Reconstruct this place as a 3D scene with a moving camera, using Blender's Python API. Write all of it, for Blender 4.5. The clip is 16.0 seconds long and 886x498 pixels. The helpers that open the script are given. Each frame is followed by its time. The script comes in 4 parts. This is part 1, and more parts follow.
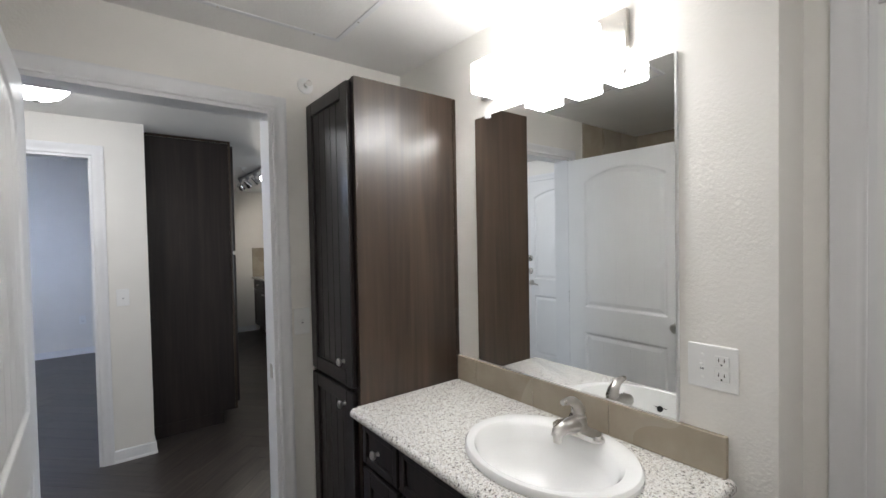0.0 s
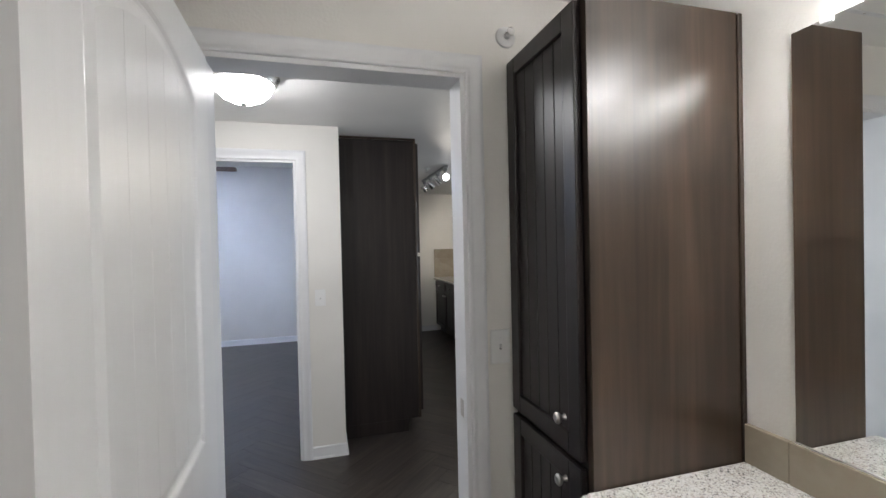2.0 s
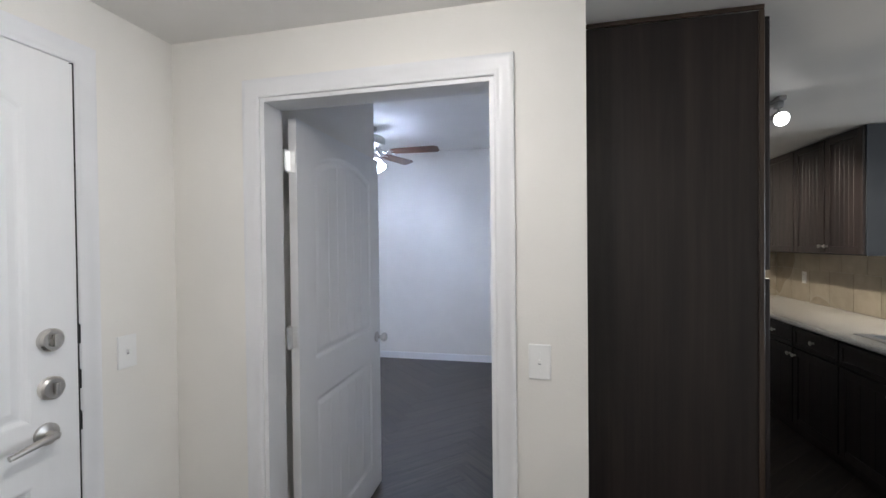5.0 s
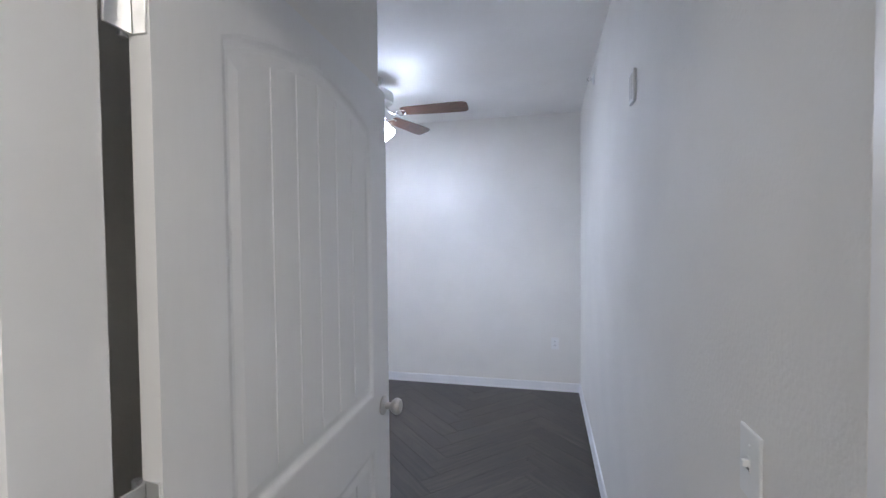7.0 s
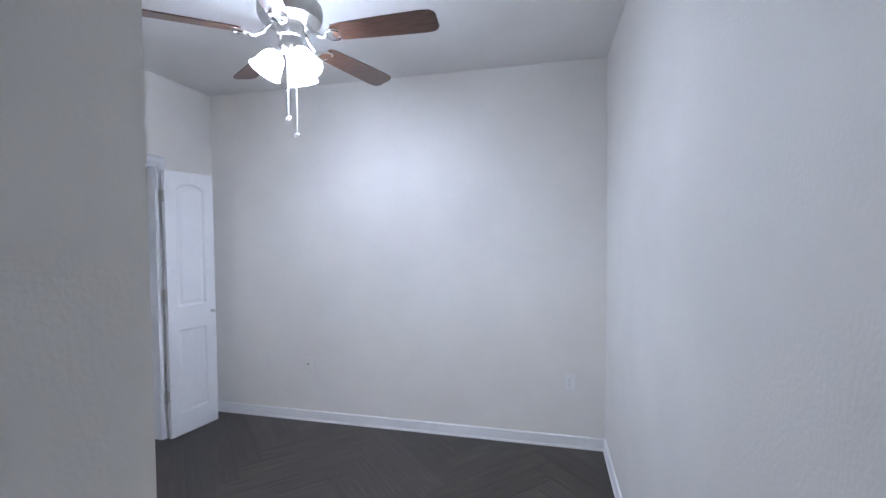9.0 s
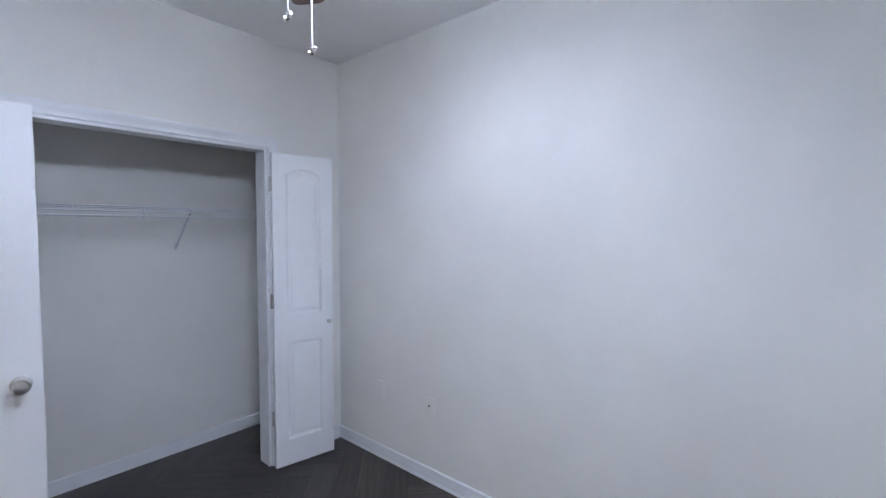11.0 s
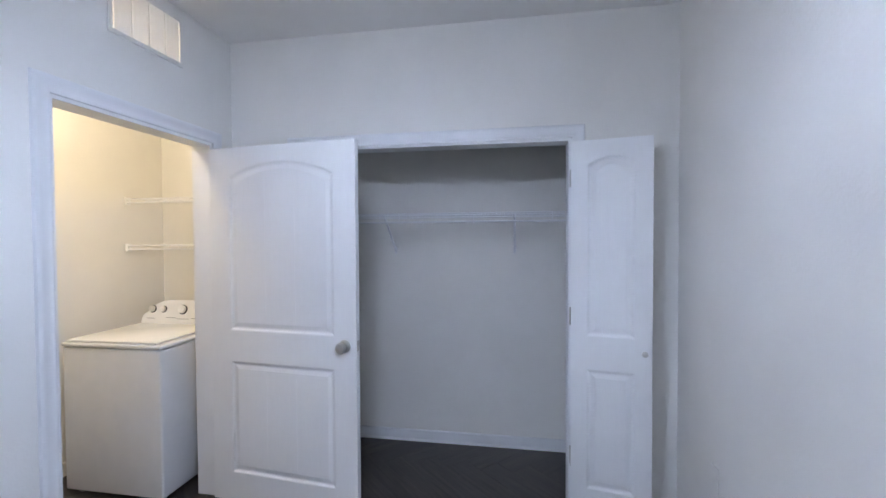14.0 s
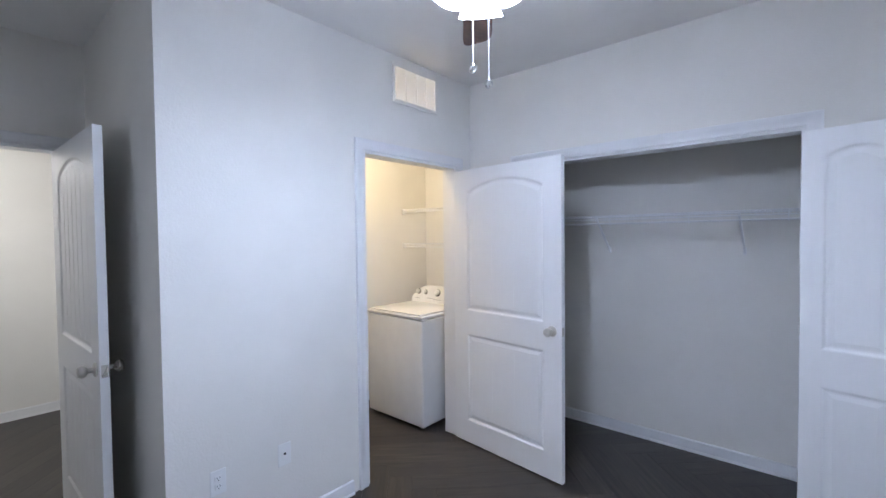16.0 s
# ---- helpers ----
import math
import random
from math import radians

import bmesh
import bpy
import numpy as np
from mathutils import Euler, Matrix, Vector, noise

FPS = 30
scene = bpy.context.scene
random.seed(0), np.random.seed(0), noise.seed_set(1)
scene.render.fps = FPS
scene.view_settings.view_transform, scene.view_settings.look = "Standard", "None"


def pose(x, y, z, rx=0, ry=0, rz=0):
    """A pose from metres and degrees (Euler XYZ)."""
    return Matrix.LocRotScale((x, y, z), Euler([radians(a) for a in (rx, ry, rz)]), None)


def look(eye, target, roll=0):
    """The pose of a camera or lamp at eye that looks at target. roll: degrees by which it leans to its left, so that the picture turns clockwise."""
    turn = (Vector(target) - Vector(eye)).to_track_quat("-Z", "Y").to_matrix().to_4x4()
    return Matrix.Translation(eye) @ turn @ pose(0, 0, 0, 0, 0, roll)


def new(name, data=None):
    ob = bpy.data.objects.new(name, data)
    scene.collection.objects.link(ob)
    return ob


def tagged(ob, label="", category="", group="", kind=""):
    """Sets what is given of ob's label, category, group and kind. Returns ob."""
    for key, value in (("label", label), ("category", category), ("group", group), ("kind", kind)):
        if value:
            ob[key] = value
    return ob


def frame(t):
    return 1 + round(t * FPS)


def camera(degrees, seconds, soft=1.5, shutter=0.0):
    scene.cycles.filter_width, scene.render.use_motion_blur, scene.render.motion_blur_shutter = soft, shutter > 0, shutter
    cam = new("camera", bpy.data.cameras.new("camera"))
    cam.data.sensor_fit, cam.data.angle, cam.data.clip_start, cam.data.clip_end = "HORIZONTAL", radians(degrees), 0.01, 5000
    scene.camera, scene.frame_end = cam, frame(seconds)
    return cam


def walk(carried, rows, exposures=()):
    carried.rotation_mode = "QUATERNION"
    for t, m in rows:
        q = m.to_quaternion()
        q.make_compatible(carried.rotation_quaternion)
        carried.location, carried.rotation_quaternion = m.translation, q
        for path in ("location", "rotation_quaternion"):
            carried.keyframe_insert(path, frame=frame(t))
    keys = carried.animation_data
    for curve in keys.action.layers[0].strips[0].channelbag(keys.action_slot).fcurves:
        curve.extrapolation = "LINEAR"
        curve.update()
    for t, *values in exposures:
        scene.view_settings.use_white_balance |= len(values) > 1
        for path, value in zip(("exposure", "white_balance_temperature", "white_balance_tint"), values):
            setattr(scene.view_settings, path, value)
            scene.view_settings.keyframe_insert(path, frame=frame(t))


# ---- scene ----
cam = camera(91.4, 16.0)

PATH = [
    (0, (-0.239, -3.707, 1.498), (0.992, -2.132, 1.449), -1.1),
    (0.5, (-0.224, -3.613, 1.488), (0.892, -1.954, 1.46), -1.2),
    (1, (-0.192, -3.503, 1.494), (0.741, -1.734, 1.466), -1.3),
    (1.5, (-0.161, -3.349, 1.497), (0.569, -1.487, 1.469), -1.3),
    (2, (-0.129, -3.163, 1.497), (0.408, -1.237, 1.47), -1.3),
    (2.5, (-0.075, -2.941, 1.507), (0.282, -0.973, 1.481), -1.4),
    (3, (-0.030, -2.662, 1.507), (0.130, -0.666, 1.485), -1.1),
    (3.5, (-0.050, -2.391, 1.504), (-0.063, -0.391, 1.493), -1.0),
    (4, (-0.050, -2.089, 1.505), (-0.246, -0.1, 1.498), -1.0),
    (4.5, (-0.069, -1.771, 1.527), (-0.428, 0.196, 1.509), -0.7),
    (4.7, (-0.094, -1.648, 1.527), (-0.508, 0.308, 1.507), -0.6),
    (6.8, (-0.555, -0.445, 1.544), (-1.05, 1.492, 1.489), -0.7),
    (7, (-0.594, -0.344, 1.541), (-1.058, 1.601, 1.484), -0.6),
    (7.5, (-0.647, -0.045, 1.525), (-1.058, 1.911, 1.471), -0.5),
    (8, (-0.668, 0.253, 1.533), (-1.055, 2.214, 1.471), -0.6),
    (8.2, (-0.661, 0.383, 1.548), (-1.054, 2.342, 1.479), -0.5),
    (10.3, (-0.75, 1.684, 1.505), (-1.661, 3.464, 1.447), -0.1),
    (10.5, (-0.784, 1.825, 1.53), (-1.808, 3.541, 1.455), 0.1),
    (11, (-0.851, 2.114, 1.564), (-2.139, 3.641, 1.465), 0.2),
    (11.5, (-0.958, 2.382, 1.554), (-2.502, 3.649, 1.452), 0.1),
    (12, (-1.101, 2.59, 1.536), (-2.828, 3.593, 1.441), -0.0),
    (12.5, (-1.18, 2.776, 1.512), (-3.051, 3.477, 1.431), -0.3),
    (13, (-1.177, 2.955, 1.52), (-3.148, 3.288, 1.439), -0.4),
    (13.5, (-1.112, 3.102, 1.53), (-3.11, 3.076, 1.455), -0.4),
    (14, (-1.023, 3.211, 1.515), (-2.994, 2.873, 1.466), -0.3),
    (14.5, (-0.934, 3.355, 1.523), (-2.83, 2.719, 1.469), -0.3),
    (15, (-0.838, 3.473, 1.531), (-2.619, 2.566, 1.476), -0.4),
    (15.5, (-0.757, 3.551, 1.536), (-2.399, 2.409, 1.485), -0.5),
    (16, (-0.715, 3.556, 1.541), (-2.225, 2.246, 1.486), -0.6),
]
walk(cam, [(t, look(eye, target, roll)) for t, eye, target, roll in PATH],
     [(0.0, -0.10, 6250, 10), (1.5, -0.02, 6280, 10), (3.0, 0.03, 6350, 10), (4.7, 0.0, 6430, 10), (6.8, 0.22, 6800, 10), (8.2, 0.25, 6800, 10), (10.5, 0.15, 6700, 10), (12.5, 0.09, 6620, 10), (14.0, 0.14, 6540, 10), (16.0, 0.22, 6540, 10)])

# ---- world and large lights ----
world = bpy.data.worlds.new("sky")
scene.world = world
world.use_nodes = True
sky = world.node_tree.nodes.new("ShaderNodeTexSky")
sky.sky_type, sky.sun_disc = "NISHITA", False
sky.sun_elevation, sky.sun_rotation = radians(40), radians(200)
world.node_tree.links.new(sky.outputs[0], world.node_tree.nodes["Background"].inputs[0])
world.node_tree.nodes["Background"].inputs[1].default_value = 0.1
FAN_GLOW, HALL_GLOW, BATH_GLOW, LAUNDRY_GLOW, TRACK_POWER, DAY_POWER = 36.0, 50.0, 17.5, 82.0, 52.0, 125.0
COOL, NEUTRAL, CLEAR, CREAM, HALOGEN, WARM = (0.60, 0.72, 1.0), (1.0, 0.98, 0.965), (1.0, 0.982, 0.975), (1.0, 0.968, 0.935), (1.0, 0.91, 0.78), (1.0, 0.83, 0.58)


# ---- materials ----
def material(name, colour, rough=0.5, metal=0.0, spots=None, scale=8.0, stretch=(1, 1, 1), bump=0.0, bump_scale=60.0, vary=0.0, clear=0.0, wear=0.15, spec=0.5):
    """A surface with grain at a fine scale, slow variation at a coarse one, and relief."""
    m = bpy.data.materials.new(name)
    m.use_nodes = True
    n, l = m.node_tree.nodes, m.node_tree.links
    b = n["Principled BSDF"]
    b.inputs["Metallic"].default_value = metal
    b.inputs["Coat Weight"].default_value = clear
    b.inputs["Specular IOR Level"].default_value = spec
    b.inputs["Coat Roughness"].default_value = 0.15
    co = n.new("ShaderNodeTexCoord")
    mp = n.new("ShaderNodeMapping")
    mp.inputs["Scale"].default_value = stretch
    l.new(co.outputs["Object"], mp.inputs["Vector"])
    grain = n.new("ShaderNodeTexNoise")
    grain.inputs["Scale"].default_value, grain.inputs["Detail"].default_value = scale, 6
    l.new(mp.outputs[0], grain.inputs["Vector"])
    slow = n.new("ShaderNodeTexNoise")
    slow.inputs["Scale"].default_value, slow.inputs["Detail"].default_value = 1.3, 2
    l.new(co.outputs["Object"], slow.inputs["Vector"])
    ramp = n.new("ShaderNodeMix")
    ramp.data_type = "RGBA"
    second = spots or tuple(c * (1 - wear) for c in colour)
    ramp.inputs[6].default_value, ramp.inputs[7].default_value = (*colour, 1), (*second, 1)
    sharp = n.new("ShaderNodeMapRange")
    sharp.interpolation_type = "SMOOTHSTEP"
    sharp.inputs["From Min"].default_value, sharp.inputs["From Max"].default_value = 0.33, 0.67
    l.new(grain.outputs["Fac"], sharp.inputs["Value"])
    l.new(sharp.outputs[0], ramp.inputs[0])
    hsv = n.new("ShaderNodeHueSaturation")
    l.new(ramp.outputs[2], hsv.inputs["Color"])
    val = n.new("ShaderNodeMapRange")
    val.inputs["To Min"].default_value, val.inputs["To Max"].default_value = 0.95, 1.05
    l.new(slow.outputs["Fac"], val.inputs["Value"])
    if vary:
        info = n.new("ShaderNodeObjectInfo")
        isl = n.new("ShaderNodeNewGeometry")
        add = n.new("ShaderNodeMath")
        add.operation = "ADD"
        l.new(info.outputs["Random"], add.inputs[0])
        l.new(isl.outputs["Random Per Island"], add.inputs[1])
        fr = n.new("ShaderNodeMath")
        fr.operation = "FRACT"
        l.new(add.outputs[0], fr.inputs[0])
        mr = n.new("ShaderNodeMapRange")
        mr.inputs["To Min"].default_value, mr.inputs["To Max"].default_value = 1 - vary, 1 + vary
        l.new(fr.outputs[0], mr.inputs["Value"])
        mul = n.new("ShaderNodeMath")
        mul.operation = "MULTIPLY"
        l.new(mr.outputs[0], mul.inputs[0])
        l.new(val.outputs[0], mul.inputs[1])
        l.new(mul.outputs[0], hsv.inputs["Value"])
    else:
        l.new(val.outputs[0], hsv.inputs["Value"])
    l.new(hsv.outputs[0], b.inputs["Base Color"])
    rr = n.new("ShaderNodeMapRange")
    rr.inputs["To Min"].default_value, rr.inputs["To Max"].default_value = max(0.0, rough - 0.06), rough + 0.06
    l.new(slow.outputs["Fac"], rr.inputs["Value"])
    l.new(rr.outputs[0], b.inputs["Roughness"])
    if bump:
        fine = n.new("ShaderNodeTexNoise")
        fine.inputs["Scale"].default_value, fine.inputs["Detail"].default_value = bump_scale, 3
        l.new(mp.outputs[0], fine.inputs["Vector"])
        bp = n.new("ShaderNodeBump")
        bp.inputs["Strength"].default_value, bp.inputs["Distance"].default_value = bump, 0.004
        l.new(fine.outputs["Fac"], bp.inputs["Height"])
        l.new(bp.outputs[0], b.inputs["Normal"])
    return m


def plain(name, colour, rough, metal=0.0):
    m = bpy.data.materials.new(name)
    m.use_nodes = True
    b = m.node_tree.nodes["Principled BSDF"]
    b.inputs["Base Color"].default_value = (*colour, 1)
    b.inputs["Roughness"].default_value, b.inputs["Metallic"].default_value = rough, metal
    return m


def glowing(name, colour, strength):
    m = plain(name, (0.9, 0.9, 0.9), 0.4)
    b = m.node_tree.nodes["Principled BSDF"]
    b.inputs["Emission Color"].default_value = (*colour, 1)
    b.inputs["Emission Strength"].default_value = strength
    return m


def granite(name):
    """Polished stone of small packed chips: mostly white, some grey and tan, few black."""
    m = bpy.data.materials.new(name)
    m.use_nodes = True
    n, l = m.node_tree.nodes, m.node_tree.links
    b = n["Principled BSDF"]
    b.inputs["Roughness"].default_value = 0.16
    co = n.new("ShaderNodeTexCoord")
    warp = n.new("ShaderNodeTexNoise")
    warp.inputs["Scale"].default_value = 90
    l.new(co.outputs["Object"], warp.inputs["Vector"])
    shift = n.new("ShaderNodeMix")
    shift.data_type = "RGBA"
    shift.blend_type = "LINEAR_LIGHT"
    shift.inputs[0].default_value = 0.006
    l.new(co.outputs["Object"], shift.inputs[6])
    l.new(warp.outputs["Color"], shift.inputs[7])
    last = None
    for scale, stops in ((250, ((0.0, (0.80, 0.79, 0.765)), (0.60, (0.72, 0.70, 0.66)), (0.74, (0.60, 0.585, 0.56)), (0.85, (0.48, 0.44, 0.39)), (0.93, (0.31, 0.30, 0.295)), (0.975, (0.10, 0.098, 0.10)))), (480, ((0.0, (1, 1, 1)), (0.80, (0.86, 0.84, 0.80)), (0.92, (0.55, 0.53, 0.50)), (0.97, (0.2, 0.2, 0.2))))):
        v = n.new("ShaderNodeTexVoronoi")
        v.inputs["Scale"].default_value = scale
        l.new(shift.outputs[2], v.inputs["Vector"])
        sep = n.new("ShaderNodeSeparateColor")
        l.new(v.outputs["Color"], sep.inputs[0])
        r = n.new("ShaderNodeValToRGB")
        r.color_ramp.interpolation = "CONSTANT"
        r.color_ramp.elements[0].color = (*stops[0][1], 1)
        r.color_ramp.elements[1].position, r.color_ramp.elements[1].color = stops[1][0], (*stops[1][1], 1)
        for p, c in stops[2:]:
            r.color_ramp.elements.new(p).color = (*c, 1)
        l.new(sep.outputs[0], r.inputs[0])
        if last:
            mx = n.new("ShaderNodeMix")
            mx.data_type, mx.blend_type = "RGBA", "MULTIPLY"
            mx.inputs[0].default_value = 1.0
            l.new(last, mx.inputs[6])
            l.new(r.outputs[0], mx.inputs[7])
            last = mx.outputs[2]
        else:
            last = r.outputs[0]
    l.new(last, b.inputs["Base Color"])
    return m


def veneer(name, dark, light, rough, spec):
    """Straight-grained stained veneer: long wavering bands, fine pores and cloudy stain, grain along z."""
    m = bpy.data.materials.new(name)
    m.use_nodes = True
    n, l = m.node_tree.nodes, m.node_tree.links
    b = n["Principled BSDF"]
    b.inputs["Specular IOR Level"].default_value = spec
    co = n.new("ShaderNodeTexCoord")
    facs = []
    for scale, stretch, detail, warp in ((6.0, (1.6, 1.6, 0.16), 5, 0.9), (70.0, (1.0, 1.0, 0.022), 4, 0.2), (1.6, (1.0, 1.0, 0.8), 3, 0.0)):
        mp = n.new("ShaderNodeMapping")
        mp.inputs["Scale"].default_value = stretch
        l.new(co.outputs["Object"], mp.inputs["Vector"])
        t = n.new("ShaderNodeTexNoise")
        t.inputs["Scale"].default_value, t.inputs["Detail"].default_value, t.inputs["Distortion"].default_value = scale, detail, warp
        l.new(mp.outputs[0], t.inputs["Vector"])
        facs.append(t.outputs["Fac"])
    bands = n.new("ShaderNodeMapRange")
    bands.inputs["From Min"].default_value, bands.inputs["From Max"].default_value = 0.30, 0.72
    l.new(facs[0], bands.inputs["Value"])
    mix = n.new("ShaderNodeMix")
    mix.data_type = "RGBA"
    mix.inputs[6].default_value, mix.inputs[7].default_value = (*dark, 1), (*light, 1)
    l.new(bands.outputs[0], mix.inputs[0])
    tone = n.new("ShaderNodeHueSaturation")
    l.new(mix.outputs[2], tone.inputs["Color"])
    pores = n.new("ShaderNodeMapRange")
    pores.inputs["From Min"].default_value, pores.inputs["From Max"].default_value = 0.35, 0.65
    pores.inputs["To Min"].default_value, pores.inputs["To Max"].default_value = 0.78, 1.12
    l.new(facs[1], pores.inputs["Value"])
    cloud = n.new("ShaderNodeMapRange")
    cloud.inputs["From Min"].default_value, cloud.inputs["From Max"].default_value = 0.3, 0.7
    cloud.inputs["To Min"].default_value, cloud.inputs["To Max"].default_value = 0.80, 1.18
    l.new(facs[2], cloud.inputs["Value"])
    both = n.new("ShaderNodeMath")
    both.operation = "MULTIPLY"
    l.new(pores.outputs[0], both.inputs[0])
    l.new(cloud.outputs[0], both.inputs[1])
    l.new(both.outputs[0], tone.inputs["Value"])
    l.new(tone.outputs[0], b.inputs["Base Color"])
    gloss = n.new("ShaderNodeMapRange")
    gloss.inputs["To Min"].default_value, gloss.inputs["To Max"].default_value = rough - 0.03, rough + 0.03
    l.new(facs[1], gloss.inputs["Value"])
    l.new(gloss.outputs[0], b.inputs["Roughness"])
    bp = n.new("ShaderNodeBump")
    bp.inputs["Strength"].default_value, bp.inputs["Distance"].default_value = 0.06, 0.001
    l.new(facs[1], bp.inputs["Height"])
    l.new(bp.outputs[0], b.inputs["Normal"])
    return m


def plank_material(name):
    """Wood-look plank: grain along the plank's own length, a tone for each plank."""
    m = bpy.data.materials.new(name)
    m.use_nodes = True
    n, l = m.node_tree.nodes, m.node_tree.links
    b = n["Principled BSDF"]
    uv, info = n.new("ShaderNodeUVMap"), n.new("ShaderNodeObjectInfo")
    geo = n.new("ShaderNodeNewGeometry")
    one = n.new("ShaderNodeMath")
    one.operation = "ADD"
    l.new(info.outputs["Random"], one.inputs[0])
    l.new(geo.outputs["Random Per Island"], one.inputs[1])
    far = n.new("ShaderNodeMath")
    far.operation = "MULTIPLY"
    far.inputs[1].default_value = 57.0
    l.new(one.outputs[0], far.inputs[0])
    tone = n.new("ShaderNodeMath")
    tone.operation = "FRACT"
    l.new(far.outputs[0], tone.inputs[0])
    facs = []
    for scale, stretch, detail in ((3.0, (1.0, 16.0, 1.0), 7), (1.4, (1.0, 5.0, 1.0), 3), (14.0, (1.0, 30.0, 1.0), 4)):
        mp = n.new("ShaderNodeMapping")
        mp.inputs["Scale"].default_value = stretch
        l.new(uv.outputs[0], mp.inputs["Vector"])
        t = n.new("ShaderNodeTexNoise")
        t.noise_dimensions = "4D"
        t.inputs["Scale"].default_value, t.inputs["Detail"].default_value, t.inputs["Distortion"].default_value = scale, detail, 0.6
        l.new(mp.outputs[0], t.inputs["Vector"])
        l.new(far.outputs[0], t.inputs["W"])
        facs.append(t.outputs["Fac"])
    mix = n.new("ShaderNodeMix")
    mix.data_type = "RGBA"
    mix.inputs[6].default_value, mix.inputs[7].default_value = (0.021, 0.0170, 0.0155, 1), (0.076, 0.0615, 0.0515, 1)
    mr = n.new("ShaderNodeMapRange")
    mr.inputs["From Min"].default_value, mr.inputs["From Max"].default_value = 0.32, 0.70
    l.new(facs[0], mr.inputs["Value"])
    l.new(mr.outputs[0], mix.inputs[0])
    second = n.new("ShaderNodeMix")
    second.data_type = "RGBA"
    second.inputs[7].default_value = (0.034, 0.029, 0.028, 1)
    m2 = n.new("ShaderNodeMapRange")
    m2.inputs["From Min"].default_value, m2.inputs["From Max"].default_value = 0.45, 0.75
    l.new(facs[1], m2.inputs["Value"])
    l.new(m2.outputs[0], second.inputs[0])
    l.new(mix.outputs[2], second.inputs[6])
    hsv = n.new("ShaderNodeHueSaturation")
    l.new(second.outputs[2], hsv.inputs["Color"])
    m3 = n.new("ShaderNodeMapRange")
    m3.inputs["To Min"].default_value, m3.inputs["To Max"].default_value = 0.72, 1.20
    l.new(tone.outputs[0], m3.inputs["Value"])
    l.new(m3.outputs[0], hsv.inputs["Value"])
    l.new(hsv.outputs[0], b.inputs["Base Color"])
    rr = n.new("ShaderNodeMapRange")
    rr.inputs["To Min"].default_value, rr.inputs["To Max"].default_value = 0.28, 0.44
    l.new(facs[0], rr.inputs["Value"])
    l.new(rr.outputs[0], b.inputs["Roughness"])
    bp = n.new("ShaderNodeBump")
    bp.inputs["Strength"].default_value, bp.inputs["Distance"].default_value = 0.15, 0.002
    l.new(facs[2], bp.inputs["Height"])
    l.new(bp.outputs[0], b.inputs["Normal"])
    return m


PLANK = plank_material("dark oak vinyl")
PAINT = material("wall paint", (0.85, 0.828, 0.787), 0.6, wear=0.03, scale=3, bump=0.27, bump_scale=105)
CEIL = material("ceiling paint", (0.87, 0.855, 0.83), 0.55, wear=0.03, scale=3, bump=0.25, bump_scale=90)
TRIM = material("trim paint", (0.82, 0.82, 0.83), 0.35, wear=0.04, scale=5, bump=0.03, bump_scale=200)
DOOR = material("door paint", (0.83, 0.83, 0.835), 0.38, wear=0.012, scale=10, stretch=(6, 6, 0.6), bump=0.04, bump_scale=40)
ESPRESSO = material("espresso wood", (0.0160, 0.0125, 0.0130), 0.36, spots=(0.027, 0.0200, 0.0190), scale=4, stretch=(6, 6, 0.4), bump=0.03, bump_scale=30, spec=0.40)
PANEL = veneer("espresso veneer", (0.026, 0.0165, 0.0110), (0.072, 0.0475, 0.0320), 0.29, 0.50)
STAINED = veneer("dark stained veneer", (0.0150, 0.0112, 0.0108), (0.034, 0.0245, 0.0215), 0.40, 0.40)
SIDE = material("dark grey laminate", (0.035, 0.040, 0.048), 0.5, wear=0.1)
JOINT = plain("floor joint", (0.02, 0.017, 0.015), 0.8)
TILE = material("beige tile", (0.355, 0.305, 0.235), 0.28, spots=(0.405, 0.353, 0.277), scale=9, bump=0.05, bump_scale=40, vary=0.06)
GROUT = material("grout", (0.45, 0.40, 0.33), 0.85, bump=0.2, bump_scale=200)
GRANITE = granite("speckled granite")
NICKEL = material("brushed nickel", (0.62, 0.60, 0.57), 0.28, 1.0, wear=0.08, scale=30)
CHROME = plain("chrome", (0.82, 0.82, 0.82), 0.08, 1.0)
STEEL = material("stainless steel", (0.62, 0.62, 0.63), 0.48, 1.0, wear=0.1, scale=40, stretch=(1, 20, 1))
ALUMINIUM = material("bright aluminium", (0.88, 0.88, 0.88), 0.35, 1.0, wear=0.05, scale=30)
CERAMIC = plain("white porcelain", (0.86, 0.86, 0.85), 0.08)
PLASTIC = plain("white plastic", (0.86, 0.86, 0.85), 0.3)
ENAMEL = material("white enamel", (0.82, 0.82, 0.82), 0.22, wear=0.03)
MIRROR = plain("silvered glass", (0.93, 0.94, 0.93), 0.0, 1.0)
BLACK = plain("black gloss", (0.012, 0.012, 0.014), 0.18)
DARK = plain("dark gap", (0.02, 0.02, 0.02), 0.7)
GREYMETAL = material("grey metal", (0.35, 0.35, 0.36), 0.4, 0.8)
BLADE = material("walnut blade", (0.14, 0.060, 0.034), 0.38, spots=(0.075, 0.030, 0.018), scale=6, stretch=(2, 22, 2), bump=0.05, bump_scale=30, clear=0.3)
WIRE = plain("white coated wire", (0.82, 0.82, 0.83), 0.35)
# glow of the unseen lamp that is added to fill the bathroom
BATH_FILL = glowing("bath fill lamp glass", CREAM, 36.0)
TUB = plain("white acrylic", (0.82, 0.82, 0.80), 0.15)
FAN_SHADE = glowing("lit fan glass", COOL, FAN_GLOW)
HALL_SHADE = glowing("lit hall glass", CLEAR, HALL_GLOW)
